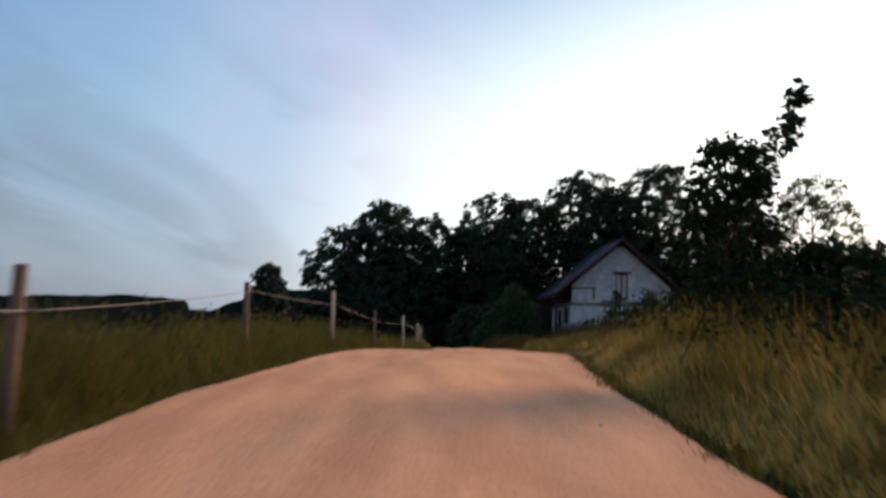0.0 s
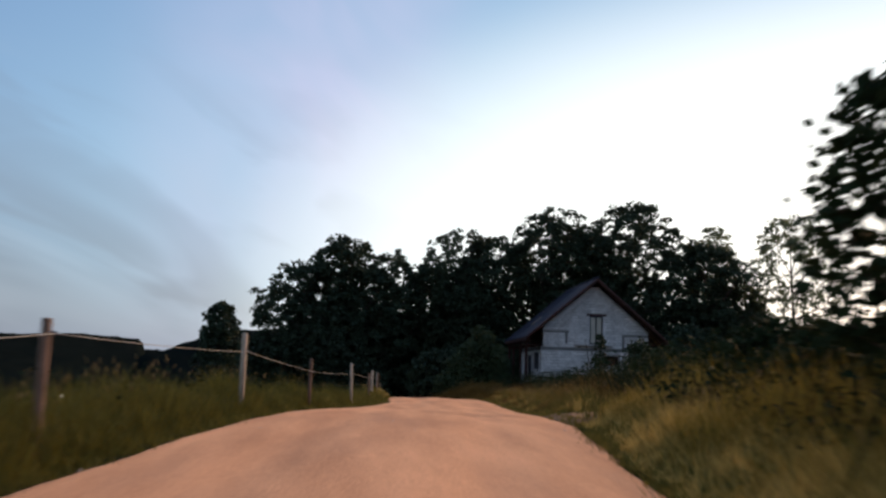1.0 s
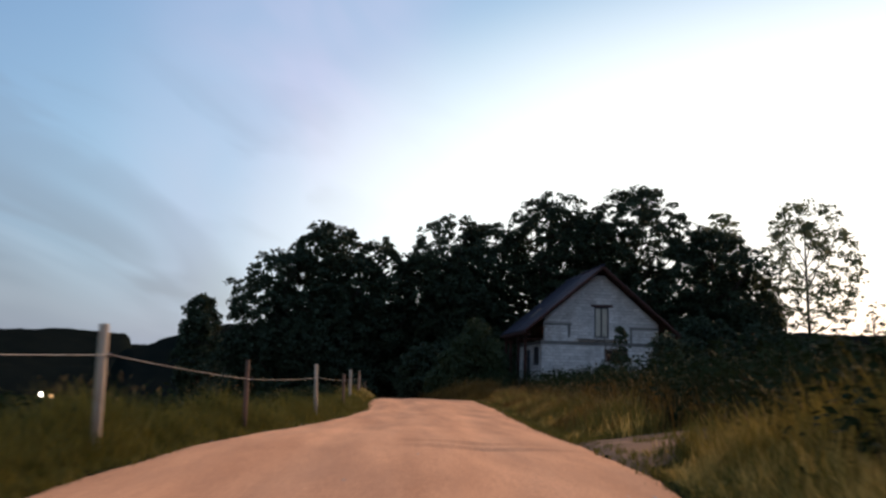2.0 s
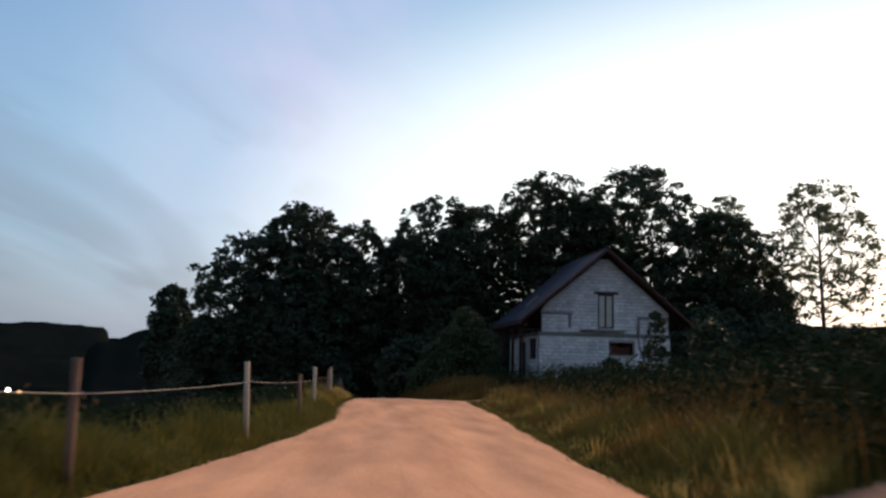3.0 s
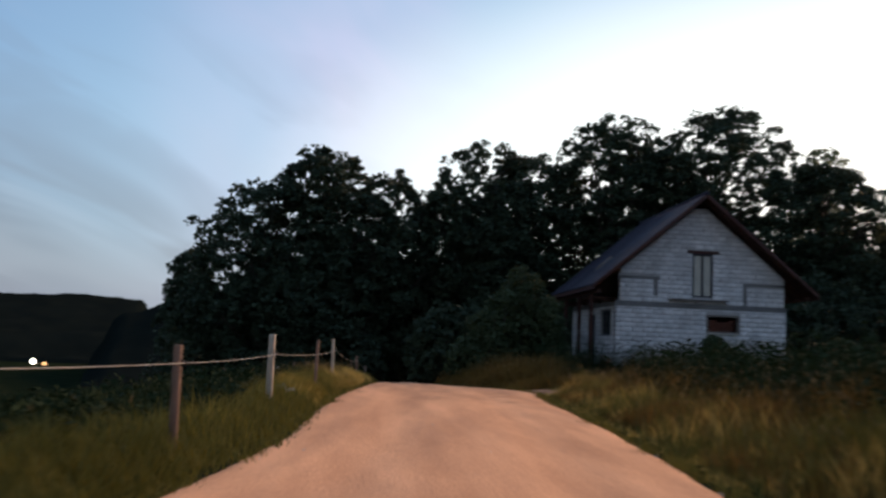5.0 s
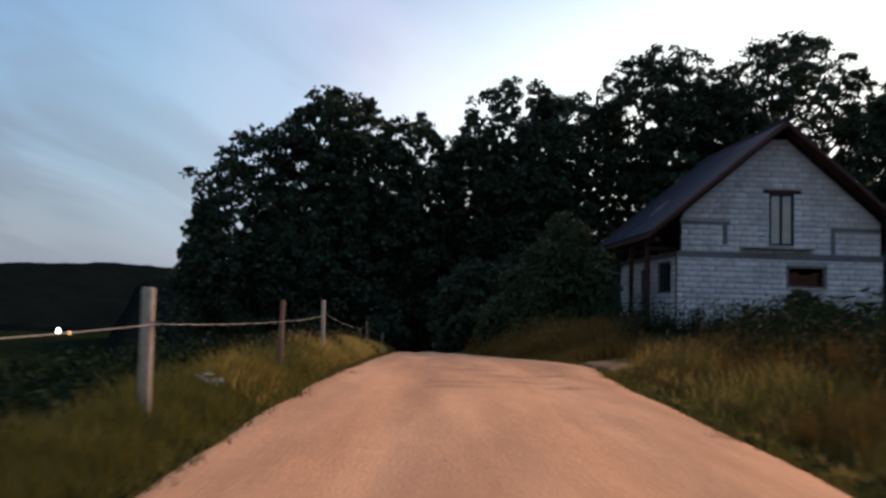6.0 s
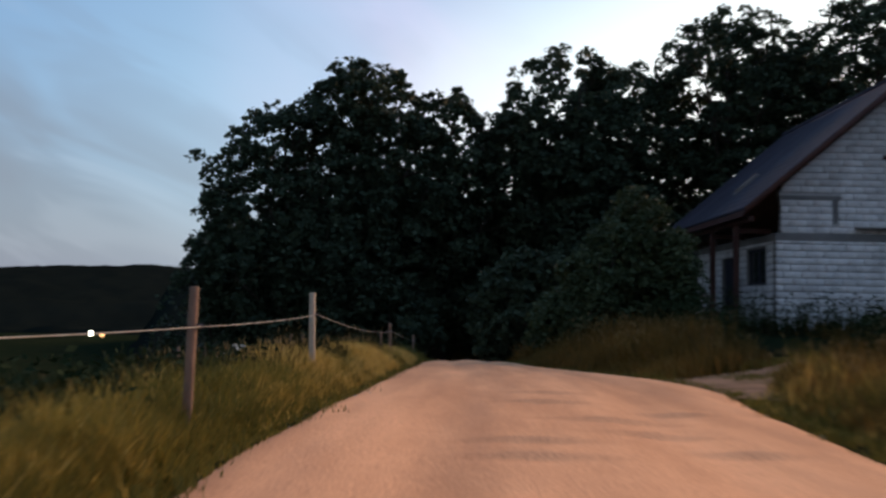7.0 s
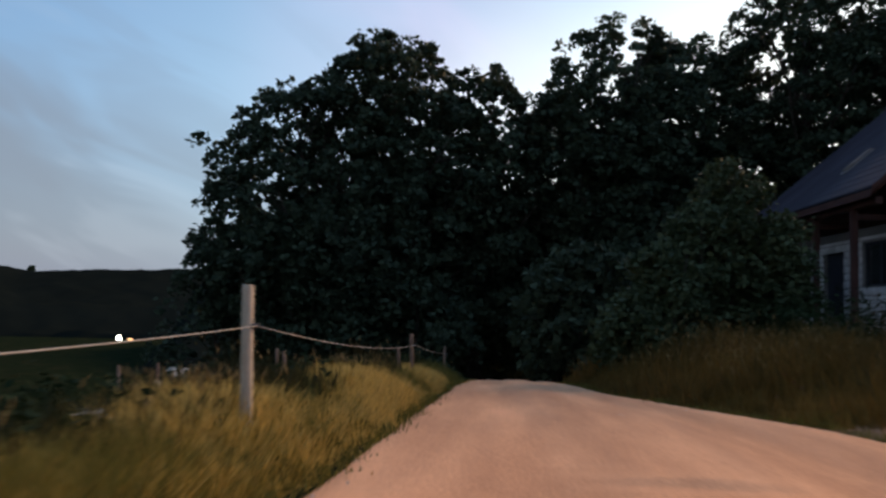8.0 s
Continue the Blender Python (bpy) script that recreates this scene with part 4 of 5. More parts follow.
tree("lone_tree", -23.8, 113.2, 9.8, 3.1, 41, "small rounded tree standing alone beyond the meadow", crown_from=0.22, lobes=14, clusters=30, per=34, spread=0.4, size=0.28, mat=M_LEAF, trunk=0.16, group="lone tree")

# tall shrub in front of the porch
for x, y, top, r, seed, says in ((2.2, 59.6, 4.55, 0.95, 51, "tall green elder shrub between the road and the house"), (1.35, 59.1, 3.7, 0.8, 55, "upright green elder shrub with long shoots"), (3.1, 59.4, 3.4, 0.75, 56, "bushy green elder shrub close to the porch"),
                                 (0.6, 58.6, 2.7, 0.85, 54, "green elder shrub leaning towards the road"), (0.0, 58.2, 1.5, 0.75, 57, "low green elder shrub at the foot of taller ones")):
    tree("elder_shrub", x, y, top, r, seed, says, "shrub", crown_from=0.02, lobes=8, clusters=22, per=44, spread=0.24, size=0.085, mat=M_SHRUB, trunk=0.05, squash=0.7, fill=0.25, group="shrubs")
tree("elder_shrub", -0.4, 64.5, 3.0, 2.0, 52, "low dark shrub beside the sunken road", "shrub", crown_from=0.02, lobes=13, clusters=22, per=32, spread=0.22, size=0.15, mat=M_LEAF, trunk=0.06, group="shrubs")
tree("elder_shrub", 3.2, 63.5, 3.4, 1.8, 53, "dark shrub close to the porch of the house", "shrub", crown_from=0.02, lobes=12, clusters=22, per=30, spread=0.22, size=0.15, mat=M_LEAF, trunk=0.06, group="shrubs")
# undergrowth below the trees and the hedge beside the house
for k, (x, y, top, r) in enumerate(((-13.2, 73.5, 3.4, 3.0), (-9.0, 71.5, 2.8, 2.6), (-5.6, 72.0, 2.6, 2.4), (-3.9, 80.0, 4.5, 2.6), (2.4, 72.0, 3.8, 2.7), (4.6, 75.5, 4.6, 2.7),
                                      (9.0, 74.0, 4.6, 2.8), (14.5, 73.0, 5.0, 3.0), (16.3, 66.5, 4.4, 2.4), (19.6, 69.5, 5.6, 3.0), (24.2, 70.5, 5.4, 3.2), (27.0, 75.0, 6.0, 3.0), (28.5, 69.0, 4.8, 3.0),
                                      (33.5, 68.0, 4.4, 3.4), (39.5, 66.0, 4.2, 3.6), (46.0, 64.0, 4.2, 3.8), (0.8, 92.0, 3.5, 4.5), (-7.0, 97.0, 2.6, 5.0), (6.5, 97.0, 3.6, 5.0), (-2.0, 101.0, 1.8, 5.0), (-13.0, 90.0, 2.2, 4.5))):
    tree("hedge_shrub", x, y, top, r, 60 + k, "dense dark shrub in the undergrowth below the trees", "shrub", crown_from=0.0, lobes=11, clusters=20, per=28, spread=0.32, size=0.16, trunk=0.08, squash=0.8, fill=0.35, group="undergrowth")

# saplings on the near bank
SAPLING = "young leafy sapling on the road bank"
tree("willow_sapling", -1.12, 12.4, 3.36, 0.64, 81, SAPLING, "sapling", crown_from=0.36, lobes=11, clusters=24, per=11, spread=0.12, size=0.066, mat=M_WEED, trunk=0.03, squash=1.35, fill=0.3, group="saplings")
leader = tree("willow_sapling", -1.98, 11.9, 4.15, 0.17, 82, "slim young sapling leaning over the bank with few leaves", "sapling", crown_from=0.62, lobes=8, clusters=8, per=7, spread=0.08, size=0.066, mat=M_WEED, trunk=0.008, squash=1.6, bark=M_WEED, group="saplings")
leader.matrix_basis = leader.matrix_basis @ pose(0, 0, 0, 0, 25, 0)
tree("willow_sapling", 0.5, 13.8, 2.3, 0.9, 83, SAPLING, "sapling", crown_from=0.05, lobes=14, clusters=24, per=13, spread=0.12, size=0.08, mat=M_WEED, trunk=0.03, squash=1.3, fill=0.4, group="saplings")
tree("willow_sapling", 3.35, 36.1, 3.0, 0.24, 84, "slender dark sapling standing on the overgrown bank", "sapling", crown_from=0.25, lobes=9, clusters=6, per=12, spread=0.10, size=0.085, mat=M_LEAF, trunk=0.03, squash=0.95, group="saplings")
tree("willow_sapling", 5.0, 36.9, 2.9, 0.55, 85, "bushy dark sapling standing on the overgrown bank", "sapling", crown_from=0.05, lobes=11, clusters=10, per=20, spread=0.16, size=0.085, mat=M_LEAF, trunk=0.04, squash=0.9, group="saplings")
for k, (x, y, top, r) in enumerate(((0.3, 10.2, 1.75, 0.9), (1.7, 11.2, 2.3, 1.2), (-0.1, 12.3, 1.7, 0.9), (1.9, 13.9, 2.35, 1.3), (0.6, 15.9, 1.9, 1.0), (2.3, 17.2, 2.1, 1.2), (1.4, 18.8, 2.2, 1.0), (3.3, 11.5, 2.4, 1.3), (0.9, 8.4, 1.7, 1.0), (2.2, 6.8, 1.9, 1.2), (4.6, 15.5, 2.6, 1.4), (4.4, 19.0, 2.3, 1.2), (7.0, 18.0, 2.9, 1.5), (6.8, 23.0, 2.3, 1.3), (10.0, 22.0, 2.9, 1.6), (9.8, 28.0, 2.4, 1.4),
                                      (13.0, 28.0, 2.8, 1.7), (13.5, 34.0, 2.4, 1.5), (17.0, 38.0, 2.7, 1.9), (15.6, 44.5, 2.3, 1.4), (18.5, 50.0, 2.8, 1.9), (15.8, 55.5, 2.6, 1.3), (19.8, 58.0, 3.4, 1.8), (24.0, 60.0, 3.8, 2.2))):
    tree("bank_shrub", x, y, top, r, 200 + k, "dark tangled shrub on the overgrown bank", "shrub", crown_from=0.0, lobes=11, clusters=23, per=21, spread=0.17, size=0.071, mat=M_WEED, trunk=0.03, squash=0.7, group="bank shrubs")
# weeds before the gable
for k, (x, y, top, r) in enumerate(((9.0, 57.3, 2.1, 0.7), (10.0, 57.5, 1.6, 0.6), (7.4, 57.4, 1.1, 0.6), (8.6, 58.0, 1.0, 0.6), (9.5, 57.6, 1.15, 0.7), (11.3, 57.8, 1.1, 0.7), (12.6, 57.2, 1.25, 0.9), (10.6, 56.6, 1.05, 0.8), (11.9, 55.4, 1.1, 0.8), (9.4, 55.2, 1.0, 0.8), (13.4, 54.0, 1.4, 1.0), (14.4, 58.6, 2.2, 0.9), (8.4, 56.6, 0.95, 0.6))):
    tree("nettle_clump", x, y, top, r, 140 + k, "rank green weeds growing in front of the gable", "weeds", crown_from=0.0, lobes=8, clusters=18, per=34, spread=0.12, size=0.065, mat=M_SHRUB, trunk=0.012, squash=1.3, fill=0.4, group="weeds before the house")


# ---------------------------------------------------------------- grass
def blades(n, xs, ys, height, width, bend, rnd):
    """Bent tapering blades standing on the ground."""
    zs = land(xs, ys) - 0.02
    a = rnd.uniform(0, 2 * np.pi, n)
    d = np.stack([np.cos(a), np.sin(a)], 1)
    s = np.stack([-d[:, 1], d[:, 0]], 1)
    h, w = height[:, None], (width * rnd.uniform(0.6, 1.3, n))[:, None]
    lean = d * (bend * rnd.uniform(0.2, 1.2, n))[:, None] * h
    foot = np.stack([xs, ys], 1)
    z = lambda f: (zs + height * f)[:, None]
    rows = [np.hstack([foot - s * w, z(0)]), np.hstack([foot + s * w, z(0)]),
            np.hstack([foot + lean * 0.3 - s * w * 0.8, z(0.55)]), np.hstack([foot + lean * 0.3 + s * w * 0.8, z(0.55)]),
            np.hstack([foot + lean, z(0.97)])]
    V = np.stack(rows, axis=1).reshape(-1, 3)
    k = np.arange(n)[:, None] * 5
    return V, [np.hstack([k, k + 1, k + 3, k + 2]), np.hstack([k + 2, k + 3, k + 4])], np.hstack([foot + lean, z(0.97)])


def heads(tips, length, rnd):
    """Slim seed heads on the tips."""
    n = len(tips)
    up = np.stack([rnd.normal(size=n) * 0.35, rnd.normal(size=n) * 0.35, np.ones(n)], 1)
    up /= np.linalg.norm(up, axis=1)[:, None]
    b = np.cross(up, rnd.normal(size=(n, 3)))
    b /= np.linalg.norm(b, axis=1)[:, None]
    c = np.cross(up, b)
    L = (length * rnd.uniform(0.6, 1.4, n))[:, None]
    w = L * 0.075
    V = np.stack([tips - up * L * 0.4, tips + b * w, tips + c * w, tips - b * w, tips - c * w, tips + up * L * 0.6], 1).reshape(-1, 3)
    k = np.arange(n)[:, None] * 6
    T = [np.hstack([k, k + p, k + q]) for p, q in ((2, 1), (3, 2), (4, 3), (1, 4))] + [np.hstack([k + 5, k + p, k + q]) for p, q in ((1, 2), (2, 3), (3, 4), (4, 1))]
    return V, np.concatenate(T)


def patchy(x, y, s=0.6, seed=0.0):
    return 0.5 + 0.25 * (np.sin(x * s * 2.1 + y * s * 1.3 + seed) + np.sin(y * s * 1.9 - x * s * 0.7 + 2 * seed))


def meadow(name, n, place, height, width, bend, seed, mat, label, head_share=0.16, head_len=0.095):
    rnd = np.random.default_rng(seed)
    # half of the blades stand in tufts
    x, y = place(rnd, n)
    tuft = rnd.integers(0, n, n) // 24 * 24
    bound = (rnd.random(n) < 0.55) & (np.abs(x[tuft] - x) + np.abs(y[tuft] - y) > 0)
    x, y = np.where(bound, x[tuft] + rnd.normal(size=n) * 0.06, x), np.where(bound, y[tuft] + rnd.normal(size=n) * 0.06, y)
    p = patchy(x, y, 0.9, seed) * (0.75 + 0.5 * patchy(x, y, 3.1, seed + 1))
    h = height(x, y) * (0.55 + 0.6 * p) * rnd.uniform(0.55, 1.25, n)
    V, F, tips = blades(n, x, y, h, width, bend, rnd)
    tagged(put(name, mesh(name, V, F, mat)), label, "grass", kind="stuff")
    if head_share:
        pick = tips[(rnd.random(n) < head_share * (0.3 + p)) & (h > 0.45)]
        V, F = heads(pick, head_len, rnd)
        tagged(put("seed_heads", mesh("seed_heads", V, F, M_STRAW)), "dry straw-coloured seed heads above the grass", "grass", kind="stuff")


def on_left(near, far, y0, y1):
    def place(rnd, n):
        y = rnd.uniform(y0, y1, n)
        reach = far(y) if callable(far) else far
        return left_x(y) - near - (reach - near) * rnd.random(n) ** 1.2, y
    return place


def thickening(place, start, full):
    """The same place, but thinner towards its start."""
    def thin(rnd, n):
        x, y = place(rnd, n)
        for _ in range(4):
            bare = rnd.random(n) > (y - start) / (full - start)
            u, v = place(rnd, n)
            x, y = np.where(bare, u, x), np.where(bare, v, y)
        return x, y
    return thin


def in_drifts(place, s, least):
    """The same place, but in drifts with bare stretches between."""
    def drift(rnd, n):
        x, y = place(rnd, n)
        for _ in range(5):
            bare = patchy(x, y, s, 7.3) + 0.18 * rnd.normal(size=n) < least
            u, v = place(rnd, n)
            x, y = np.where(bare, u, x), np.where(bare, v, y)
        return x, y
    return drift


def on_right(near, far, y0, y1):
    def place(rnd, n):
        def some(m):
            y = rnd.uniform(y0, y1, m)
            start = near(y) if callable(near) else near
            return right_x(y) + start + (far - start) * rnd.random(m) ** 1.2, y
        x, y = some(n)
        for _ in range(8):
            taken = (np.abs(x - drive_x(y)) < 1.35) & (y > 47.2) & (y < 57.0)
            taken |= (x > HX0 - 1.6) & (y > HY0 - 0.3)
            taken |= (np.abs(y - entrance_y(x)) < 1.0) & (x < 5.0)
            x[taken], y[taken] = some(int(taken.sum()))
        return x, y
    return place


def rise_left(x, y):
    return np.interp(left_x(y) - x, (0, 0.06, 0.2, 0.7, 1.2, 2.0), (0.05, 0.13, 0.34, 0.52, 0.50, 0.40)) * np.interp(y, (8, 14, 24, 36, 44, 50, 56), (1.15, 1.08, 0.86, 0.66, 0.72, 0.70, 0.60))


def rise_right(x, y):
    return np.interp(x - right_x(y), (0, 0.2, 0.6, 1.2, 3.0), (0.05, 0.14, 0.38, 0.58, 0.55))


meadow("verge_grass", 66000, on_left(0.0, lambda y: np.interp(y, (24, 40, 48), (0.85, 0.75, 1.2)), 2.5, 60), rise_left, 0.0055, 0.75, 3, M_GRASS, "tall yellowing grass on the road verge below the fence", 0.08, 0.07)
# grows denser with y, where the headlights brighten the left verge
meadow("dry_grass", 46000, thickening(on_left(-0.02, lambda y: np.interp(y, (40, 44), (0.5, 1.2)), 40, 57), 40, 47), rise_left, 0.0065, 0.75, 12, M_HEADLIT, "dry grass on the verge below the fence, headlight gold in its colour", 0.2)
meadow("dry_grass", 9000, on_left(0.05, 0.85, 4, 46), rise_left, 0.005, 0.7, 13, M_OLIVE, "olive and yellow stalks standing in the verge grass", 0.12)
# lighter stalks ramp up here and below, painting in the headlight on the verge
meadow("dry_grass", 16000, thickening(on_left(0.0, 0.65, 34, 47), 34, 41), rise_left, 0.005, 0.7, 33, M_OLIVE, "olive and yellow stalks standing in the verge grass", 0.08)
meadow("dry_grass", 6000, on_left(0.0, 0.85, 40.5, 47), rise_left, 0.006, 0.7, 49, M_GOLD, "golden stalks in the olive verge grass, headlight brightness in their colour", 0.08)
meadow("dry_grass", 7600, on_right(0.05, 1.3, 4, 49), rise_right, 0.005, 0.7, 14, M_HEADLIT, "dry grass on the road bank, headlight gold in its colour", 0.06)
meadow("dry_grass", 19000, on_right(0.05, 1.05, 5, 19.5), rise_right, 0.006, 0.8, 18, M_HEADLIT, "tall dry grass on the road bank, headlight gold in its colour", 0.03)
meadow("verge_grass", 15000, on_right(0.02, 2.2, 47.5, 60), rise_right, 0.0055, 0.75, 24, M_MID, "tall grass beside the track to the house, brown midway between headlit and dim", 0.03)
meadow("dry_grass", 9000, on_right(0.05, 3.2, 53.0, 60.5), lambda x, y: np.interp(x - right_x(y), (0, 0.3, 1.0, 2.2, 3.5), (0.12, 0.42, 0.72, 0.8, 0.55)), 0.0065, 0.7, 47, M_RUSSET, "tall golden grass between the sunken road and the shrubs", 0.12)


def rise_russet(x, y):
    return np.interp(x - right_x(y), (0, 0.3, 0.8, 1.6, 2.6, 3.6), (0.05, 0.22, 0.48, 0.66, 0.66, 0.56))


meadow("russet_grass", 15000, in_drifts(thickening(on_right(0.25, 2.3, 19, 47.5), 19, 24), 0.75, 0.42), rise_russet, 0.006, 0.65, 44, M_RUSSET, "soft orange-brown grass gone to seed on the bank", 0.10, 0.08)
meadow("russet_grass", 11000, in_drifts(on_right(0.5, 7.5, 44.5, 56.0), 0.6, 0.36), rise_russet, 0.007, 0.65, 46, M_RUSSET, "golden-brown grass in front of the house", 0.06, 0.08)
meadow("russet_grass", 5000, lambda r, n: (lambda y, e: (drive_x(y) + e, y))(r.uniform(49.5, 58.6, n), r.choice((-1.0, 1.0), n) * r.uniform(0.95, 2.4, n)), lambda x, y: np.interp(x - right_x(y), (0.0, 0.12, 0.9), (0.0, 0.1, 0.5)), 0.007, 0.65, 50, M_RUSSET, "golden-brown grass along the sandy track", 0.06, 0.08)
meadow("dry_grass", 9000, in_drifts(on_right(0.5, 1.7, 8.5, 20.5), 0.8, 0.36), lambda x, y: np.interp(x - right_x(y), (0.5, 0.9, 1.4, 2.0), (0.42, 0.66, 0.85, 0.8)), 0.006, 0.6, 51, M_GOLD, "tall golden-olive grass on the crest of the bank", 0.03, 0.07)
meadow("verge_grass", 34000, on_right(0.02, 1.35, 2.5, 49), rise_right, 0.0055, 0.75, 4, M_GRASS, "tall yellow-green grass on the road bank", 0.06)
meadow("edge_grass", 20000, lambda r, n: (lambda y, s: (np.where(s, left_x(y) + r.normal(size=n) * 0.08, right_x(y) + r.normal(size=n) * 0.08), y))(r.uniform(2, 60, n), r.random(n) < 0.5),
       lambda x, y: np.full(len(x), 0.11), 0.006, 0.6, 5, M_GRASS, "short ragged grass creeping over the gravel edge", 0.0)
meadow("edge_grass", 6000, lambda r, n: (lambda t, s: (drive_x(48.1 + 5.1 * t) + s * 0.62 * np.interp(t, (0, 0.3, 1), (2.2, 1.4, 0.85)) + r.normal(size=n) * 0.1,
                                                48.1 + 5.1 * t - s * 0.78 * np.interp(t, (0, 0.3, 1), (2.2, 1.4, 0.85)) + r.normal(size=n) * 0.1))(r.uniform(0.32, 1, n), r.choice((-1.0, -0.9, -0.1, 0.1, 0.9, 1.0), n)),
       lambda x, y: np.full(len(x), 0.16), 0.006, 0.6, 17, M_GRASS, "short ragged grass along the sandy track", 0.0)
meadow("edge_grass", 5000, lambda r, n: (lambda x, e: (x - 0.45 * e, entrance_y(x) + e * 0.98 + r.normal(size=n) * 0.12))(r.uniform(-0.9, 3.2, n), r.choice((-1.05, -0.95, 0.0, 0.95, 1.05), n)),
       lambda x, y: np.full(len(x), 0.17), 0.006, 0.6, 27, M_GRASS, "short ragged grass along the field entrance", 0.0)
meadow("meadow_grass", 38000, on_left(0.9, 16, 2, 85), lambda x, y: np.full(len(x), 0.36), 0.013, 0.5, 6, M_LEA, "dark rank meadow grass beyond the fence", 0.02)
# past the verge the grass gets a darker material, painting in missing headlight
meadow("bank_grass", 42000, on_right(lambda y: np.interp(y, (19, 24, 47), (0.95, 1.3, 1.3)), 14, 4, 62), lambda x, y: np.full(len(x), 0.62), 0.011, 0.5, 8, M_DULL, "overgrown grass and weeds on the bank, unlit darkness in their colour", 0.0)


def clear_of_verge(y):
    return np.interp(y, (4, 19, 24, 44, 48, 59), (0.9, 0.9, 1.5, 1.7, 2.6, 3.6))


# weeds with broad leaves among the grass, one for each tint
def herbs(name, n, place, height, mat, seed, label, size):
    rnd = np.random.default_rng(seed)
    x, y = place(rnd, n)
    h = height * rnd.uniform(0.5, 1.2, n)
    k = np.repeat(np.arange(n), 11)
    f = rnd.random(len(k))
    c = np.stack([x[k] + rnd.normal(size=len(k)) * 0.10, y[k] + rnd.normal(size=len(k)) * 0.10, land(x, y)[k] + h[k] * (0.1 + 0.9 * f)], 1)
    V, F = leaves(c, size, rnd, 2.0)
    W, G, tips = blades(n, x, y, h, 0.006, 0.15, rnd)
    F = [F] + [g + len(V) for g in G]
    V = np.concatenate([V, W])
    tagged(put(name, mesh(name, V, F, mat)), label, "weeds", kind="stuff")


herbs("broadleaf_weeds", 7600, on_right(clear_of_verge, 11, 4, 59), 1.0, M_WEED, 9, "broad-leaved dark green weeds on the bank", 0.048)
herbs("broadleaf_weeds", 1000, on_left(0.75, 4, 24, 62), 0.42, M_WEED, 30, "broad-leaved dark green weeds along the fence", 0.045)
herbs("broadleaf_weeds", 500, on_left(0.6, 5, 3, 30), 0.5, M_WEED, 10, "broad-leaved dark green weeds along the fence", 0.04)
herbs("dry_dock", 60, on_left(0.75, 2.2, 46.5, 56), 0.5, M_DULL, 16, "dull brown dried dock stalks along the fence", 0.022)
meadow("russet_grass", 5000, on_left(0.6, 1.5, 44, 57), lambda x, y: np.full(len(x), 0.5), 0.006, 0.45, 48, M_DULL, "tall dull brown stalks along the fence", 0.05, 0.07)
herbs("dry_dock", 140, on_right(0.5, 7, 4, 55), 1.15, M_RUST, 15, "rust-brown dried dock stalks in the grass", 0.024)


def umbel_plant(x, y, top, seed, spread=0.10):
    rnd = np.random.default_rng(seed)
    z0 = float(land(x, y))
    base = thing("umbel_plant", pose(x, y, z0), "tall weed with flat white flower heads in the grass", "flower", "white flowers")
    h = top - z0
    runs, dots = [([(0, 0, -0.05), (0.02, 0, h * 0.6), (0.03, 0.01, h * 0.8)], [0.008, 0.006, 0.005])], []
    for k in range(4):
        a = k * 1.7 + rnd.uniform(-0.3, 0.3)
        e = (0.03 + spread * math.cos(a), 0.01 + spread * math.sin(a), h * rnd.uniform(0.72, 1.02))
        runs.append(([(0.02, 0, h * (0.55 + 0.06 * k)), e], [0.004, 0.003]))
        for _ in range(16):
            r, b = 0.05 * math.sqrt(rnd.random()), rnd.uniform(0, 6.28)
            dots.append((e[0] + r * math.cos(b), e[1] + r * math.sin(b), e[2] + 0.03 * rnd.random() - 6 * r * r))
    V, F = tubes(runs, 5)
    put("stem", mesh("stem", V, F, M_STEM), base)
    V, F = leaves(np.array(dots), 0.030, rnd, 1.1, 0.7)
    put("blossom", mesh("blossom", V, F, M_UMBEL), base, label="flat white blossom head")


for k, (x, y, top) in enumerate(((-4.44, 40.04, 0.60), (-4.58, 40.19, 0.66), (-6.10, 50.74, 0.57), (-6.37, 50.72, 0.42), (-5.18, 46.95, 0.54))):
    umbel_plant(x, y, top, 200 + k, 0.07)


# loose stones along the road
def stone(seed):
    rnd = np.random.default_rng(seed)
    bm = bmesh.new()
    bmesh.ops.create_icosphere(bm, subdivisions=1, radius=1.0)
    for v in bm.verts:
        v.co *= rnd.uniform(0.75, 1.15)
        v.co.z *= 0.55
    me = bpy.data.meshes.new("road_stone")
    bm.to_mesh(me)
    bm.free()
    me.materials.append(M_STONE)
    return me


stones = [stone(300 + k) for k in range(4)]
for k in range(60):
    y = rng.uniform(6, 56)
    L, R = float(left_x(y)), float(right_x(y))
    c = rng.choice((0.05, 0.5, 0.95)) + rng.normal() * 0.05
    s = rng.uniform(0.008, 0.022)
    x = L + (R - L) * min(0.98, max(0.02, c))
    cc = 2 * c - 1
    ob = put("road_stone", stones[k % 4], at=pose(x, y, float(road_z(y)) + 0.02 + 0.04 * (1 - cc * cc), 0, 0, rng.uniform(0, 360)) @ Matrix.Diagonal((s, s * 0.8, s, 1)))
    tagged(ob, "small pale stone lying on the gravel road", "stone", "loose road stones")

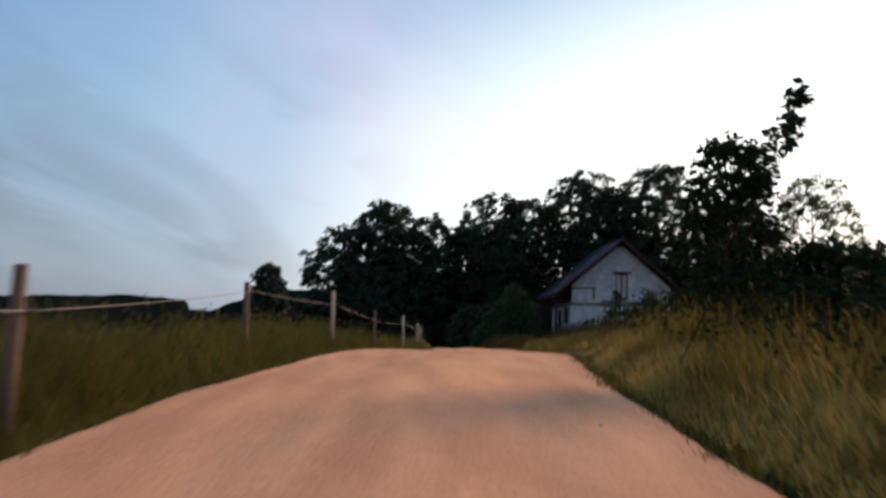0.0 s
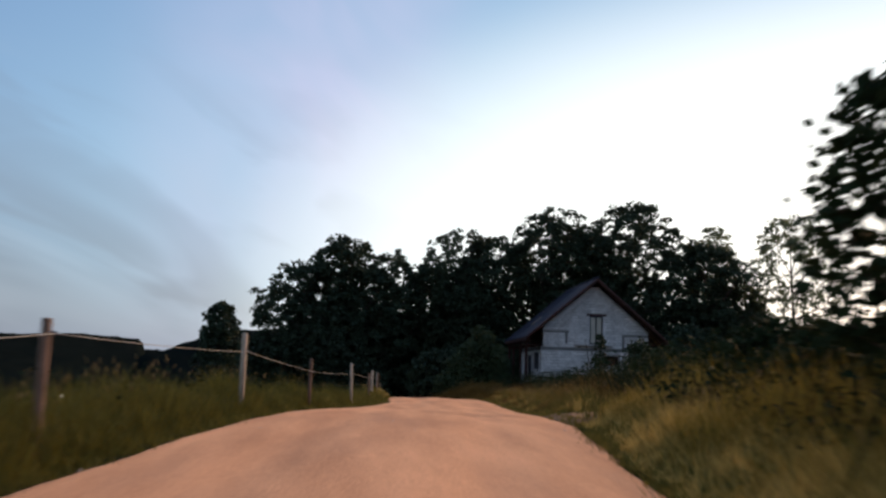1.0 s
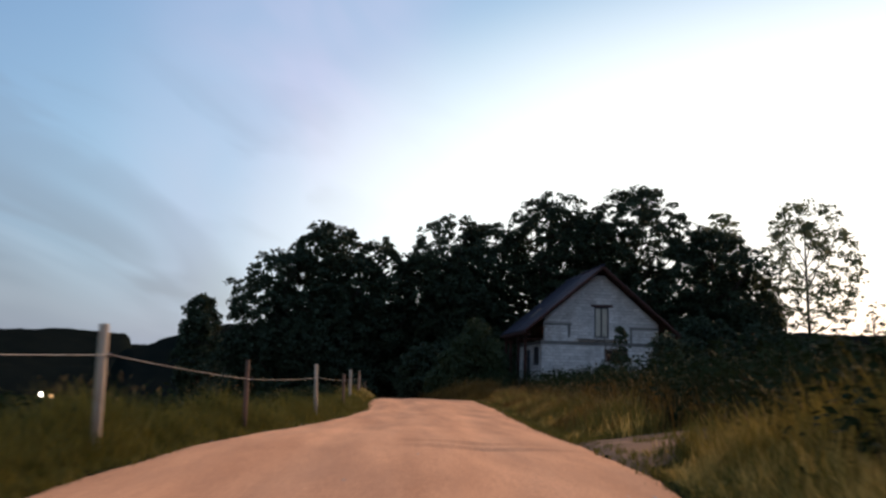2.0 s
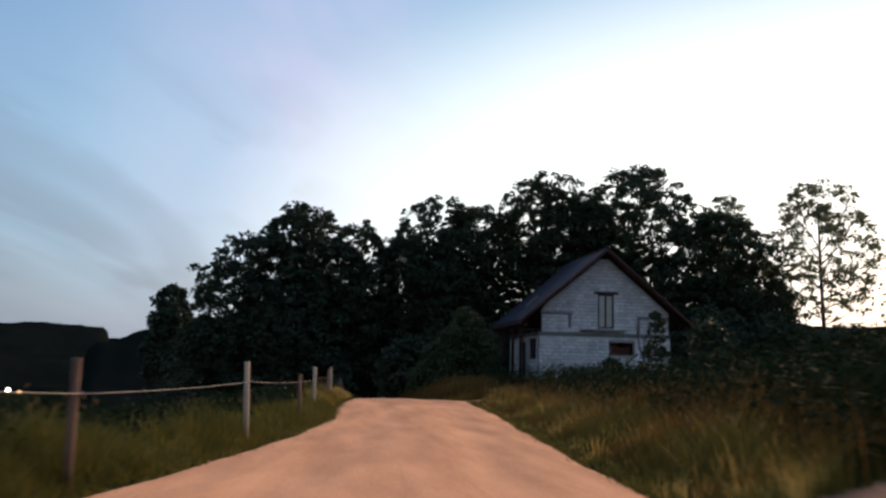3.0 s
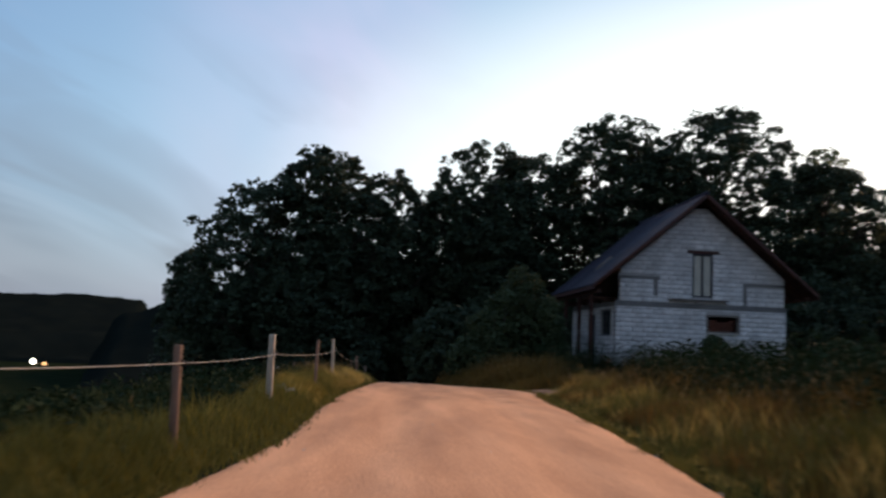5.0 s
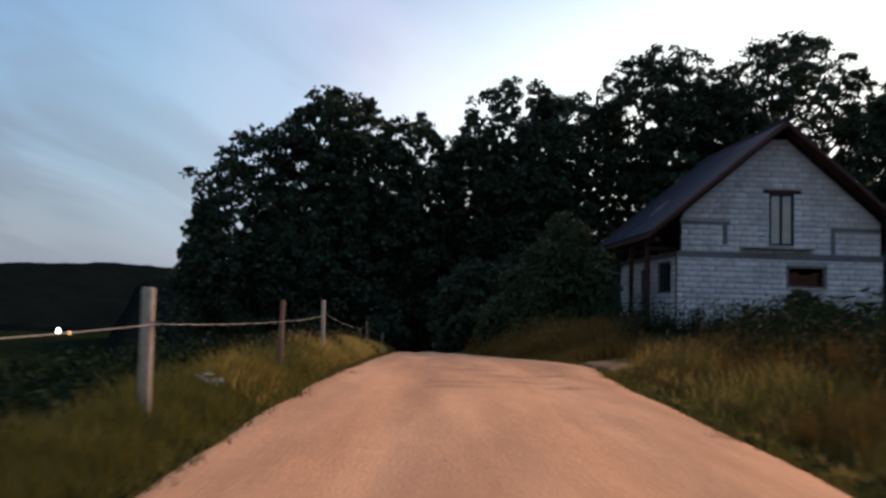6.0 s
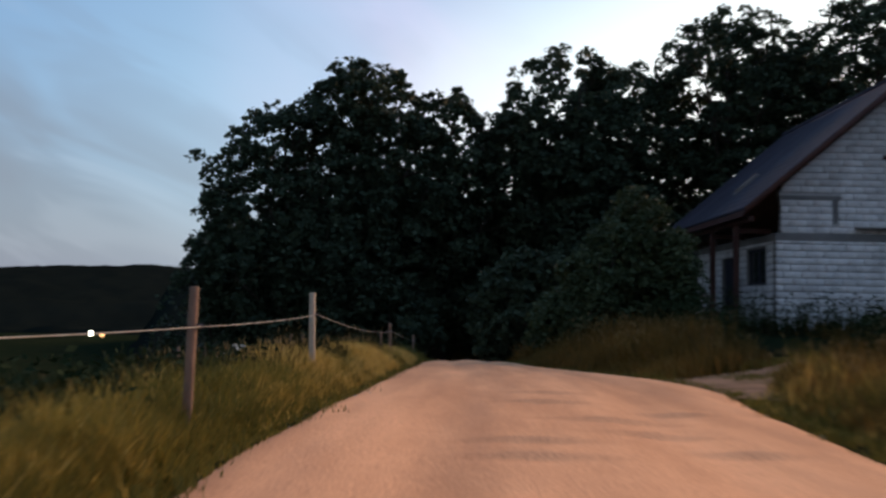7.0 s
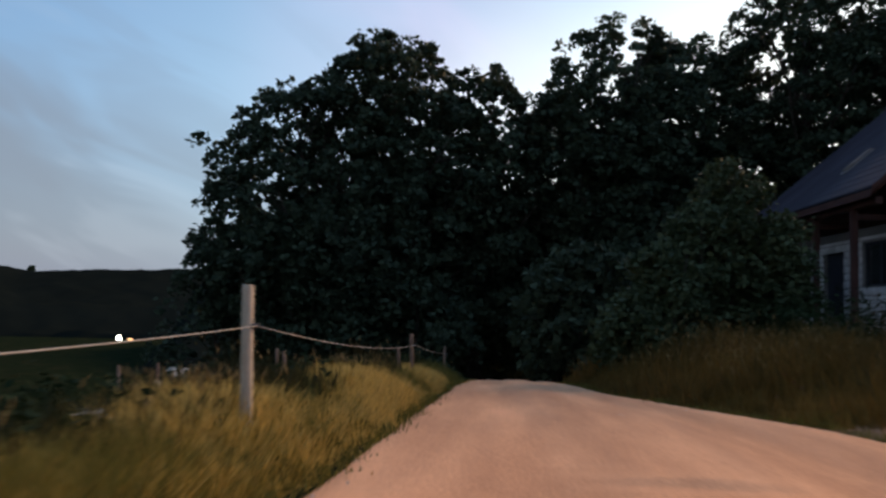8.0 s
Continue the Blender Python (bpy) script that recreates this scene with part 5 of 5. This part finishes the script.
# ---------------------------------------------------------------- far away: forest on the hills, a lit yard
def forest(name, count, line, depth, height, seed, label):
    """A far wood: many rounded crowns of differing height in one mesh."""
    rnd = np.random.default_rng(seed)
    V, F, base = [], [], 0
    unit = bmesh.new()
    bmesh.ops.create_icosphere(unit, subdivisions=1, radius=1.0)
    uv = np.array([tuple(v.co) for v in unit.verts])
    uf = np.array([[v.index for v in f.verts] for f in unit.faces])
    unit.free()
    for k in range(count):
        s = rnd.random()
        x = np.interp(s, (0, 1), (line[0][0], line[1][0])) + rnd.normal() * depth * 0.25
        y = np.interp(s, (0, 1), (line[0][1], line[1][1])) + rnd.uniform(0, depth)
        h = height * rnd.uniform(0.86, 1.02)
        r = height * rnd.uniform(0.16, 0.30)
        z = float(land(x, y))
        for part_z, part_r in ((0.35, 1.0), (0.72, 0.85)):
            b = uv * (r * part_r) * rnd.uniform(0.8, 1.2, (len(uv), 1))
            b[:, 2] *= 1.25
            V.append(b + (x, y, z + h * part_z))
            F.append(uf + base)
            base += len(uv)
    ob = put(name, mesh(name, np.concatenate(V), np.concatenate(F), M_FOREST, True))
    tagged(ob, label, "forest", kind="stuff")


def wooded_hill(name, ridge, run, foot, bump, seed, label):
    """A far hillside under closed woodland: a ridge line with heights, sloping down towards the valley."""
    ridge = np.array(ridge, float)
    gaps = np.linalg.norm(np.diff(ridge[:, :2], axis=0), axis=1)
    d = np.concatenate([[0], np.cumsum(gaps)])
    t = np.arange(0, d[-1], bump * 0.45)
    R = np.stack([np.interp(t, d, ridge[:, k]) for k in range(3)], 1)
    u = np.concatenate([np.linspace(0, 1, int(run / (bump * 0.8))), 1 + np.linspace(0.02, 0.25, 8)])
    away = np.stack([R[:, 0] + 4, R[:, 1] - 20], 1)
    away /= np.linalg.norm(away, axis=1)[:, None]
    X = R[:, None, 0] - away[:, None, 0] * run * (1 - u)
    Y = R[:, None, 1] - away[:, None, 1] * run * (1 - u)
    edge = smooth_step((t[-1] - t) / (bump * 1.2))[:, None]
    rise = np.where(u <= 1, smooth_step(np.minimum(u, 1)) * 0.65 + 0.35 * np.minimum(u, 1), 1 - (u - 1) * 3)
    rnd = np.random.default_rng(seed)
    lumps = np.zeros(X.shape)
    for f, w in ((1.0, 0.5), (0.43, 0.8), (0.17, 1.2)):
        o = rnd.uniform(0, 60, 2)
        lumps += w * np.sin(X * f * 5.2 / bump + o[0] + 1.3 * np.sin(Y * f * 3.1 / bump)) * np.sin(Y * f * 4.3 / bump + o[1])
    lumps += rnd.normal(size=X.shape) * 0.22
    Z = foot + (R[:, None, 2] - foot) * rise * (0.25 + 0.75 * edge) + lumps * bump * 0.075 * np.minimum(1, u * 6)
    Z = np.maximum(Z, land(X, Y) + 0.8 + 0.5 * lumps)
    Z[:, 0], Z[:, -1] = foot - 3, foot - 3
    k = np.arange(X.size).reshape(X.shape)
    F = np.stack([k[:-1, :-1], k[:-1, 1:], k[1:, 1:], k[1:, :-1]], axis=-1).reshape(-1, 4)
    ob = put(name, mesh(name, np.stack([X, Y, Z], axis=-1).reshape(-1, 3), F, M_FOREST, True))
    tagged(ob, label, "forest", kind="stuff")


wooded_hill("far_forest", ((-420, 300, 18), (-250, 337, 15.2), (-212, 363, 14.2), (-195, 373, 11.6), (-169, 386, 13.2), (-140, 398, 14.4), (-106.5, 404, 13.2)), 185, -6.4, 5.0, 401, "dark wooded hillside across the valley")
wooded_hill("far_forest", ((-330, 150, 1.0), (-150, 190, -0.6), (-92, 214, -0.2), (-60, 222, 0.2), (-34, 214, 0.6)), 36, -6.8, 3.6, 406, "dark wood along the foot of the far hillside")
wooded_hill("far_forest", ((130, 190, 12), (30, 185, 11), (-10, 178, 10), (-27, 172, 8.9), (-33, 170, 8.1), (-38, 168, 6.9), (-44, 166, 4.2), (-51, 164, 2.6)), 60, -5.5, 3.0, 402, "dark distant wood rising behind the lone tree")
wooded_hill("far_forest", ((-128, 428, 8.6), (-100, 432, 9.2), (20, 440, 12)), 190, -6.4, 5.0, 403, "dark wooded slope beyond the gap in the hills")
tree("hilltop_tree", -194, 373, 13.9, 1.5, 420, "small dark tree on the far hilltop", "tree", foot=9.5, crown_from=0.15, lobes=6, clusters=10, per=16, spread=0.5, size=0.6, trunk=0.2, group="trees on the far hill")
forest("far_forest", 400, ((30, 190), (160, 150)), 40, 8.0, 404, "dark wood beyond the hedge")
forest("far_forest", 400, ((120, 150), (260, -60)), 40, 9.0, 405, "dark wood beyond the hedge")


def yard_lamp(x, y, z):
    base = thing("yard_lamp", pose(x, y, float(land(x, y))), "small bright yard lamp on a pole far across the meadow", "lamp")
    h = z - float(land(x, y))
    V, F = tubes([([(0, 0, -0.2), (0, 0, h)], [0.07, 0.05])], 8)
    put("pole", mesh("pole", V, F, M_DARKPOST), base)
    bm = bmesh.new()
    bmesh.ops.create_uvsphere(bm, u_segments=12, v_segments=8, radius=0.40)
    for v in bm.verts:
        v.co.x *= 1.0 - 0.35 * v.co.z / 0.40
        v.co.z = v.co.z * 1.1 + h + 0.2
    me = bpy.data.meshes.new("globe")
    bm.to_mesh(me)
    bm.free()
    me.materials.append(M_LAMP)
    put("globe", me, base, label="glowing white lamp globe")
    bm = bmesh.new()
    bmesh.ops.create_uvsphere(bm, u_segments=10, v_segments=6, radius=0.42)
    for v in bm.verts:
        v.co.x += 1.9
        v.co.z = v.co.z * 0.7 + h - 0.1
    me = bpy.data.meshes.new("side_lamp")
    bm.to_mesh(me)
    bm.free()
    me.materials.append(M_EMBER)
    put("side_lamp", me, base, label="dim warm side lamp")
    V, F = tubes([([(0, 0, h - 0.25), (1.9, 0, h - 0.25)], [0.03, 0.03])], 6)
    put("arm", mesh("arm", V, F, M_DARKPOST), base)


yard_lamp(-64.3, 175.4, -5.4)


# ---------------------------------------------------------------- true size
# all lengths above are in units of 1.2 m, the length of two wall blocks
for me in bpy.data.meshes:
    me.transform(Matrix.Scale(UNIT, 4))
for ob in scene.objects:
    if ob.type in {"MESH", "EMPTY"}:
        ob.matrix_basis = Matrix.Translation(ob.matrix_basis.translation * (UNIT - 1)) @ ob.matrix_basis
        inverse = ob.matrix_parent_inverse.copy()
        ob.matrix_parent_inverse = Matrix.Translation(inverse.translation * (UNIT - 1)) @ inverse
